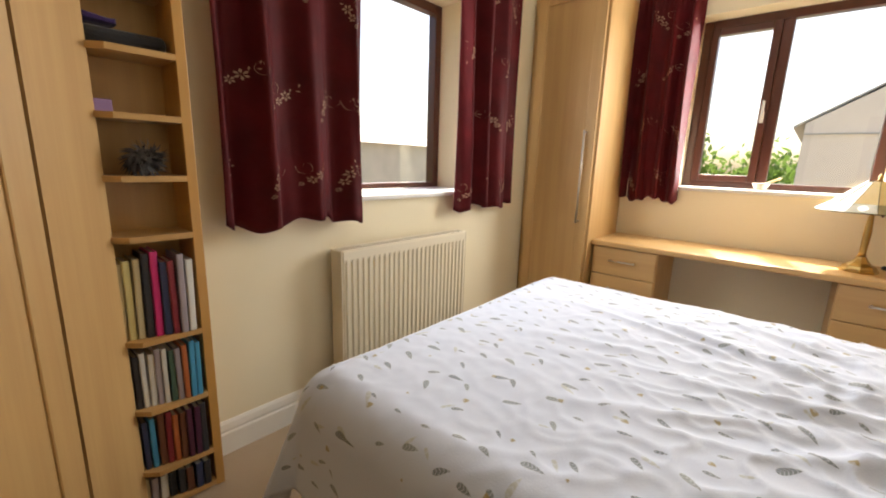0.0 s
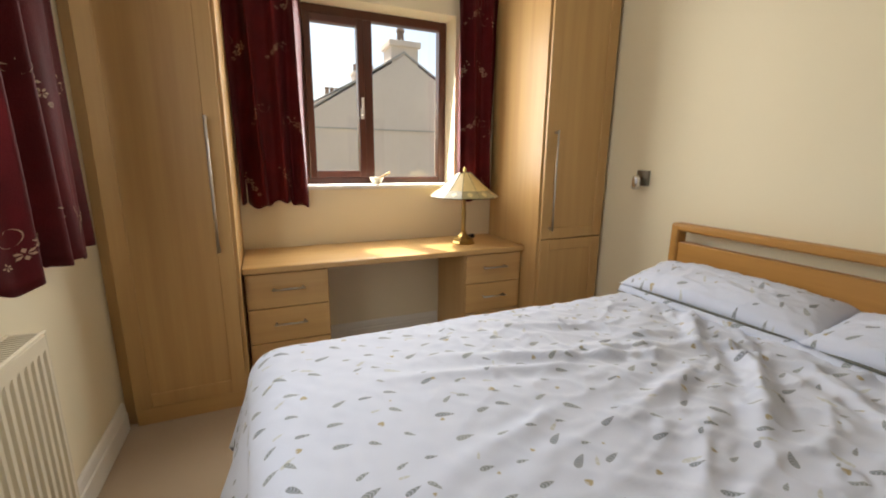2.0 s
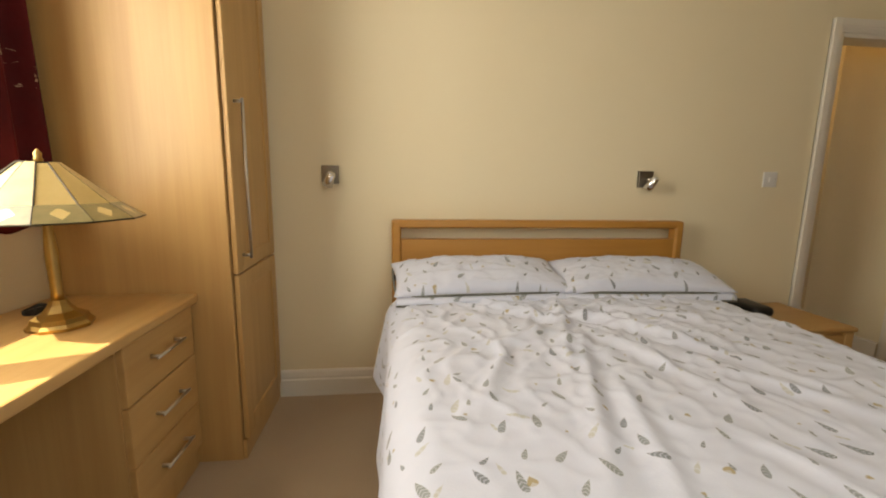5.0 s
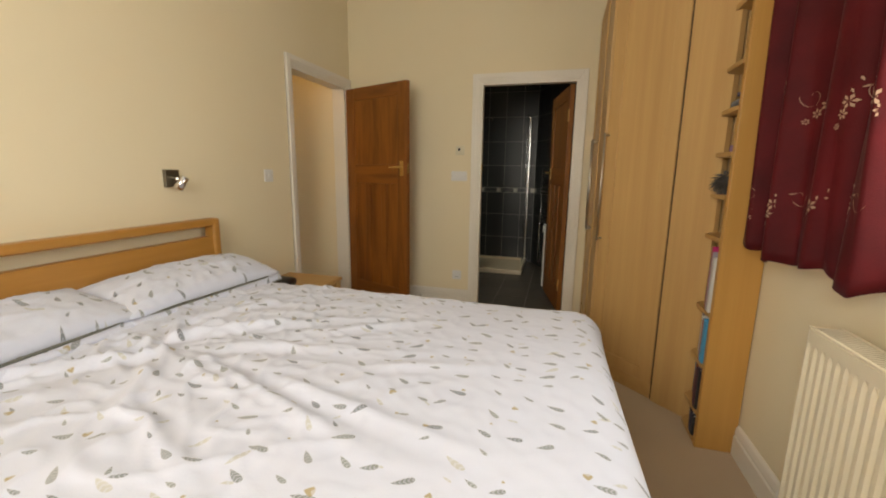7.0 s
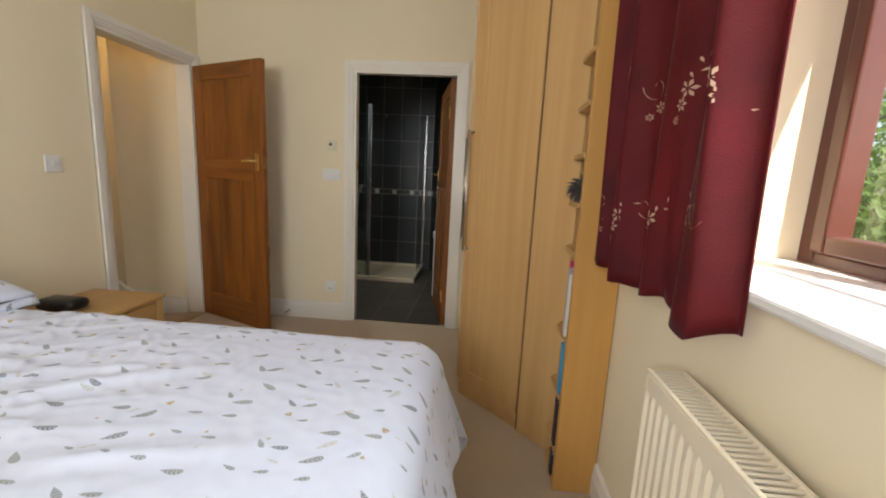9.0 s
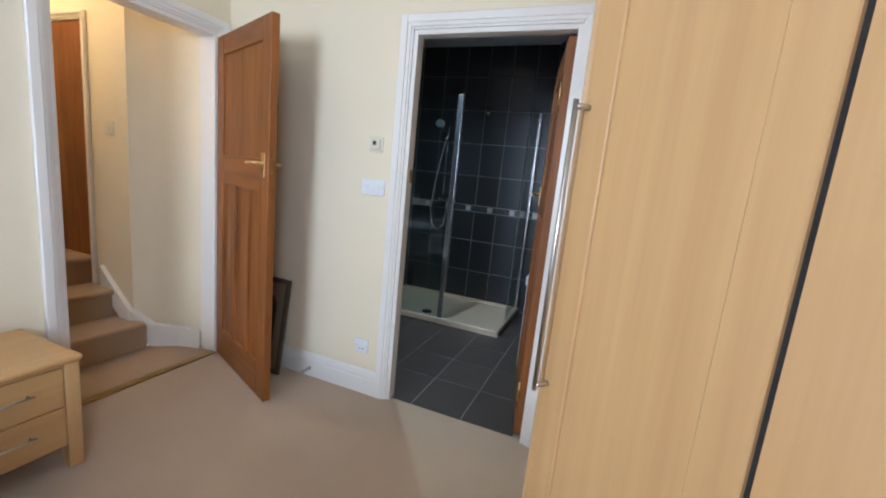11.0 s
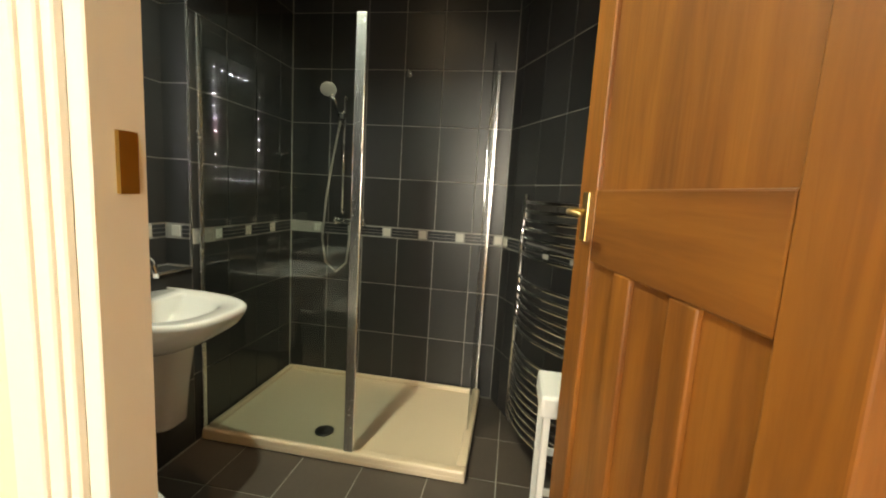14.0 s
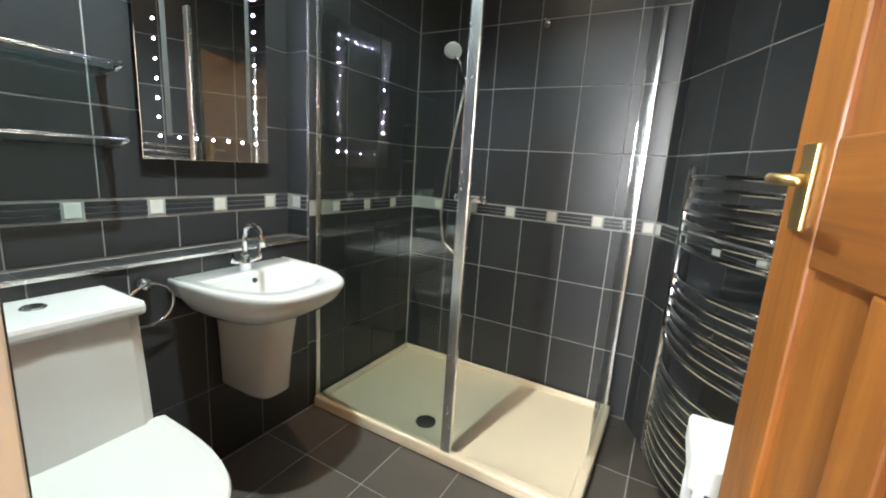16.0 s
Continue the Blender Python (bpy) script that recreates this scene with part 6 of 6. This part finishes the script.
# hall light on the landing
hl = thing("hall_light", "round white glass ceiling light on the landing", "ceiling light", m=pose(3.9, 0.62, 2.95))
part("base", lathe(bmesh.new(), [(0.09, 2.94), (0.10, 2.949)], pose(3.9, 0.62, 0), 24), M_WHITE, hl, smooth=True)
part("shade", lathe(bmesh.new(), [(0.095, 2.94), (0.09, 2.90), (0.06, 2.87), (0.005, 2.86)], pose(3.9, 0.62, 0), 24), glow("warm_hall_glass", (1.0, 0.75, 0.45), 3.0), hl, smooth=True)
lamp("hall_lamp", "POINT", pose(3.9, 0.62, 2.78), HALL, (1.0, 0.72, 0.42), radius=0.08)


# ---- shower room: tiles, piece by piece ----
TILE_MESHES = {}


def tile_mesh(w, h, material):
    key = (round(w, 3), round(h, 3), material.name)
    if key not in TILE_MESHES:
        bm = bmesh.new()
        g, c, t = 0.0024, 0.0012, 0.0035
        a = [bm.verts.new((x, 0.0, z)) for x, z in ((g, g), (w - g, g), (w - g, h - g), (g, h - g))]
        b = [bm.verts.new((x, t - 0.0007, z)) for x, z in ((g, g), (w - g, g), (w - g, h - g), (g, h - g))]
        d = [bm.verts.new((x, t, z)) for x, z in ((g + c, g + c), (w - g - c, g + c), (w - g - c, h - g - c), (g + c, h - g - c))]
        for p, q in ((a, b), (b, d)):
            for k in range(4):
                bm.faces.new((p[k], p[(k + 1) % 4], q[(k + 1) % 4], q[k]))
        bm.faces.new(d)
        bmesh.ops.recalc_face_normals(bm, faces=bm.faces)
        mesh = bpy.data.meshes.new("tile")
        bm.to_mesh(mesh)
        bm.free()
        mesh.materials.append(material)
        TILE_MESHES[key] = mesh
    return TILE_MESHES[key]


def tile(parent, w, h, m, material=None, name="tile"):
    ob = part(name, tile_mesh(w, h, material or M_TILE), None, parent)
    ob.matrix_basis = m
    return ob


ROWS_Z = [(0.0, 0.345), (0.345, 0.670), (0.670, 0.972), (1.039, 1.340), (1.340, 1.660), (1.660, 1.985), (1.985, 2.31), (2.31, 2.60)]
TW = 0.2335


def frame_of(a, way, out):
    """Local x along the wall, y out of it, z up."""
    return Matrix(((way.x, out.x, 0, a.x), (way.y, out.y, 0, a.y), (0, 0, 1, 0), (0, 0, 0, 1)))


def tiled(parent, a, b, out, first, rows, border=True, lift=0.0):
    """Covers the wall from a to b with courses of tiles; first: the width of the first, cut, tile."""
    a, b, out = Vector((*a, 0)), Vector((*b, 0)), Vector((*out, 0)).normalized()
    length, way = (b - a).length, (b - a).normalized()
    base = frame_of(a, way, out)
    marks, u = [0.0], first
    while u < length - 0.03:
        marks.append(u)
        u += TW
    marks.append(length)
    for z0, z1 in rows:
        for u0, u1 in zip(marks, marks[1:]):
            tile(parent, u1 - u0, z1 - z0, base @ Matrix.Translation((u0, 0.0, z0)))
    if border:
        dark = bmesh.new()
        u = first - 0.096
        while u < length - 0.05:
            if u > 0.0:
                tile(parent, 0.048, 0.052, base @ Matrix.Translation((u, 0.001, 0.9625 + lift)), M_BORDERSQ, "mosaic_square")
            lo, hi = max(0.004, u + 0.056), min(length - 0.004, u + TW - 0.004)
            if hi - lo > 0.02:
                for z in (0.961, 0.980, 0.999):
                    box(dark, (lo, 0.0, z + lift), (hi, 0.0045, z + lift + 0.0165), 0.001, 1)
            u += TW
        dark.transform(base)
        part("mosaic_strip", dark, M_BORDERDK, parent, "dark glass mosaic border", kind="stuff")


RAISED = [(0.872, 0.995), (1.062, 1.35), (1.35, 1.675), (1.675, 2.0), (2.0, 2.325), (2.325, 2.60)]
tiled(WALL_BACK, (BATH_X + 0.004, -2.16), (1.165, -2.16), (0, 1), 0.255, ROWS_Z, True, 0.017)
tiled(WALL_SIDE, (BATH_X + 0.01, -1.302), (BATH_X + 0.01, -2.152), (-1, 0), 0.249, ROWS_Z, True, 0.017)
tiled(WALL_SIDE, (BATH_X + 0.01, -0.07), (BATH_X + 0.01, -1.302), (-1, 0), 0.27 - 0.2335 + 0.0, [(0.0, 0.327), (0.327, 0.655), (0.655, 0.862)], False)
tiled(WALL_SIDE, (BATH_X + 0.14, -0.07), (BATH_X + 0.14, -1.30), (-1, 0), 0.2665, RAISED, True, 0.04)
tiled(WALL_SIDE, (BATH_X + 0.14, -1.30), (BATH_X + 0.01, -1.30), (0, 1), 0.13, RAISED, True, 0.04)
tiled(WALL_SLANT, (1.160, -2.15), (0.55, -0.90), (slant_out.x, slant_out.y), 0.10, ROWS_Z, True, 0.017)
for k, (y0, y1) in enumerate(zip([-0.07, -0.34, -0.58, -0.815, -1.05], [-0.34, -0.58, -0.815, -1.05, -1.295])):
    o = tile(WALL_SIDE, y0 - y1, 0.135, Matrix(((0, 0, 1, BATH_X + 0.002), (-1, 0, 0, y0), (0, 1, 0, 0.862), (0, 0, 0, 1))))
part("trim_ledge", boxes(((BATH_X - 0.002, -1.300, 0.860), (BATH_X + 0.010, -0.07, 0.8735)), ((BATH_X + 0.002, -1.304, 0.860), (BATH_X + 0.010, -1.297, 2.6)), bevel=0.002), M_ALU, label="satin aluminium tile edging strip", kind="structure", category="trim")
FX = [0.80, 1.095, 1.40, 1.705, 1.997, 2.297, 2.545]
FY = [-2.15, -2.05, -1.715, -1.385, -1.06, -0.735, -0.40, -0.032]
for x0, x1 in zip(FX, FX[1:]):
    for y0, y1 in zip(FY, FY[1:]):
        tile(FLOOR_BATH, x1 - x0, y1 - y0, Matrix(((1, 0, 0, x0), (0, 0, 1, y0), (0, 1, 0, -0.007), (0, 0, 0, 1))), M_FTILE, "floor_tile")


# ---- outside the windows ----
M_GRASS = mat("garden_grass", (0.24, 0.20, 0.15), (0.12, 0.13, 0.06), 0.9, scale=0.4, fine=6)
M_RENDER = mat("grey_rendered_wall", (0.80, 0.69, 0.60), (0.70, 0.60, 0.52), 0.9, scale=0.7, fine=12, bump=0.3)
M_SLATE = mat("weathered_roof_slate", (0.46, 0.43, 0.40), (0.36, 0.335, 0.31), 0.7, scale=1, fine=14)
M_STONE = mat("grey_garden_stone", (0.55, 0.50, 0.41), (0.42, 0.385, 0.32), 0.9, scale=2.5, fine=16, bump=0.6)
M_POT = mat("clay_chimney_pot", (0.30, 0.20, 0.14), (0.2, 0.13, 0.09), 0.8)
M_LEAFG = mat("sunlit_leaves", (0.10, 0.18, 0.03), (0.05, 0.10, 0.015), 0.6, scale=3, fine=10)
n_, link_ = M_LEAFG.node_tree.nodes, M_LEAFG.node_tree.links.new
thin, both = n_.new("ShaderNodeBsdfTranslucent"), n_.new("ShaderNodeMixShader")
thin.inputs[0].default_value = (0.16, 0.26, 0.05, 1)
both.inputs[0].default_value = 0.45
link_(n_["Principled BSDF"].outputs[0], both.inputs[1])
link_(thin.outputs[0], both.inputs[2])
link_(both.outputs[0], n_["Material Output"].inputs[0])
M_BARK = mat("grey_bark", (0.13, 0.10, 0.07), (0.07, 0.055, 0.04), 0.9, scale=6, fine=30, bump=0.6)
G = -2.6
part("ground", boxes(((-300, -300, G - 1.0), (300, 300, G))), M_GRASS, label="dry grassy ground reaching to the horizon", kind="structure", category="ground")


def chimney(parent, x, y, z, w, h, pots):
    k_ = min(0.3, w / 2)
    bm = bmesh.new()
    box(bm, (x - w / 2, y - k_, z - 0.8), (x + w / 2, y + k_, z + h), 0.01)
    box(bm, (x - w / 2 - 0.05, y - k_ - 0.05, z + h - 0.12), (x + w / 2 + 0.05, y + k_ + 0.05, z + h), 0.015)
    ch = part("chimney", bm, M_RENDER, parent)
    for k in range(pots):
        px = x - w / 2 + w * (k + 0.5) / pots
        part("chimney_pot", lathe(bmesh.new(), [(0.085, z + h - 0.01), (0.07, z + h + 0.22), (0.09, z + h + 0.24), (0.085, z + h + 0.29), (0.06, z + h + 0.29)], pose(px, y, 0), 12), M_POT, ch)


def gable_house(label, x0, x1, y0, y1, eaves, ridge, ridge_x, stacks):
    """A house whose gable faces the window: walls, a pitched roof, chimneys."""
    ob = thing("neighbour_house", label, "house", m=pose((x0 + x1) / 2, (y0 + y1) / 2, G))
    bm = bmesh.new()
    ends = []
    for y in (y0, y1):
        ends.append([bm.verts.new(p) for p in ((x0, y, G), (x1, y, G), (x1, y, eaves), (ridge_x, y, ridge), (x0, y, eaves))])
    bm.faces.new(ends[0])
    bm.faces.new(list(reversed(ends[1])))
    for k in range(5):
        bm.faces.new((ends[0][k], ends[1][k], ends[1][(k + 1) % 5], ends[0][(k + 1) % 5]))
    part("wall", bm, M_RENDER, ob)
    for ex_ in (x0 - 0.15, x1 + 0.15):
        bm = bmesh.new()
        dz = (ridge - eaves) / abs(ridge_x - ex_) * 0.15
        low, high = Vector((ex_, 0, eaves - dz + 0.02)), Vector((ridge_x, 0, ridge + 0.06))
        vs = [bm.verts.new((p.x, y, p.z + t)) for t in (0.0, 0.035) for p, y in ((low, y0 + 0.02), (high, y0 + 0.02), (high, y1 + 0.1), (low, y1 + 0.1))]
        for f in ((0, 1, 2, 3), (4, 7, 6, 5), (0, 4, 5, 1), (3, 2, 6, 7), (0, 3, 7, 4), (1, 5, 6, 2)):
            bm.faces.new([vs[i] for i in f])
        part("roof_slope", bm, M_SLATE, ob)
    part("string_course", boxes(((x0, y0 - 0.03, eaves - 0.18), (x1, y0 - 0.001, eaves - 0.16))), M_SLATE, ob, "thin dark cable line across the gable")
    for s in stacks:
        chimney(ob, *s)
    return ob


gable_house("tall grey-rendered gable house with a chimney at the ridge", 1.40, 5.64, 10.5, 17.0, 2.02, 3.32, 3.52, [(3.55, 10.85, 3.20, 0.58, 0.42, 1)])
gable_house("grey slate-roofed terrace house farther along with chimney stacks", 1.6, 9.2, 18.0, 26.0, 2.68, 4.72, 5.4, [(4.6, 19.0, 4.0, 0.85, 0.52, 4), (3.45, 19.0, 3.35, 0.75, 0.25, 4)])
gable_house("low pale house seen far beyond the hedges", -14.0, -4.0, 42.0, 50.0, -0.4, 1.6, -9.0, [])


def tree(label, x, y, h, r, seed, leaves=900, leaf=0.16, trunk_share=0.35):
    """A tapered trunk, limbs and a crown of many small leaves in uneven clumps."""
    ob = thing("tree", label, "tree", m=pose(x, y, G))
    rr = random.Random(seed)
    bm = bmesh.new()
    tube(bm, [(0, 0, 0), (0.05, 0.02, h * 0.3), (0.0, 0.1, h * 0.6), (0.05, 0.0, h * 0.85)], [h * 0.03, h * 0.024, h * 0.014, h * 0.005], 8)
    tips = []
    for k in range(11):
        a, z = k * 2.4 + rr.random(), h * (trunk_share + 0.5 * k / 11)
        reach = r * rr.uniform(0.55, 1.0) * (1 - 0.4 * k / 11)
        tip = Vector((reach * math.cos(a), reach * math.sin(a), z + h * rr.uniform(0.05, 0.18)))
        tube(bm, [(0.02, 0.02, z), tuple(tip * 0.5 + Vector((0, 0, z * 0.5))), tuple(tip)], [h * 0.012, h * 0.008, h * 0.003], 6)
        tips.append(tip)
    tips.append(Vector((0, 0, h * 0.92)))
    part("trunk", bm, M_BARK, ob, local=True, smooth=True)
    bm = bmesh.new()
    for _ in range(leaves):
        c = rr.choice(tips) * rr.uniform(0.75, 1.05)
        c = c + Vector((rr.gauss(0, 1), rr.gauss(0, 1), rr.gauss(0, 0.8))) * r * 0.24
        w = Vector((rr.gauss(0, 1), rr.gauss(0, 1), rr.gauss(0, 1))).normalized()
        s = w.cross(Vector((rr.random(), rr.random(), 1))).normalized()
        ln = leaf * rr.uniform(0.6, 1.3)
        bm.faces.new([bm.verts.new(p) for p in (c - w * ln, c + s * ln * 0.42, c + w * ln, c - s * ln * 0.42)])
    part("crown", bm, M_LEAFG, ob, local=True, kind="stuff")
    return ob


tree("leafy green garden tree close outside the window", -4.0, -1.1, 6.4, 2.3, 1, 30000, 0.042, 0.22)
tree("leafy green garden tree beyond the stone wall", -8.2, -4.6, 7.0, 2.6, 2, 12000, 0.07, 0.25)
tree("small bushy garden tree against the stone wall", -5.4, 2.4, 4.2, 1.5, 3, 6000, 0.055, 0.25)
for k, (x, y, h) in enumerate(((-6, 38, 6.3), (-1.5, 40, 5.6), (-10, 36, 6.0), (2.0, 44, 6.4), (-15, 40, 6.8))):
    tree("round green tree in a far hedge line", x, y, h, 3.0, 20 + k, 1500, 0.32, 0.15)
wl_ = thing("garden_wall", "tall grey stone garden wall", "wall", m=pose(-6.8, 3.0, G))
part("coping", boxes(((-7.05, -10.0, 1.70), (-6.55, 5.5, 1.80)), bevel=0.02), M_STONE, wl_)
part("masonry", boxes(((-7.0, -10.0, G), (-6.6, 5.5, 1.70))), M_STONE, wl_)
shed = thing("outbuilding", "low grey stone outbuilding with a slate roof", "outbuilding", m=pose(-11, 9, G))
part("wall", prism(bmesh.new(), [(-14, 6.0), (-8.2, 6.0), (-8.2, 16), (-14, 16)], G, 1.72), M_STONE, shed)
bm = bmesh.new()
vs = [bm.verts.new(p) for p in ((-14.2, 5.8, 1.71), (-8.0, 5.8, 1.71), (-8.0, 16.2, 1.66), (-14.2, 16.2, 1.66), (-11.1, 5.8, 2.62), (-11.1, 16.2, 2.05))]
for f in ((0, 1, 4), (1, 2, 5, 4), (2, 3, 5), (3, 0, 4, 5), (0, 3, 2, 1)):
    bm.faces.new([vs[i] for i in f])
part("roof", bm, M_SLATE, shed)
post = thing("street_lamp", "tall grey steel street lamp beyond the garden", "street lamp", m=pose(-12, 18.0, G))
part("pole", tube(bmesh.new(), [(-12, 18.0, G), (-12, 18.0, 4.3)], [0.11, 0.07], 10), M_STEEL, post, smooth=True)
part("lantern", boxes(((-12.28, 17.72, 4.26), (-11.72, 18.28, 4.5)), bevel=0.10), M_STEEL, post)
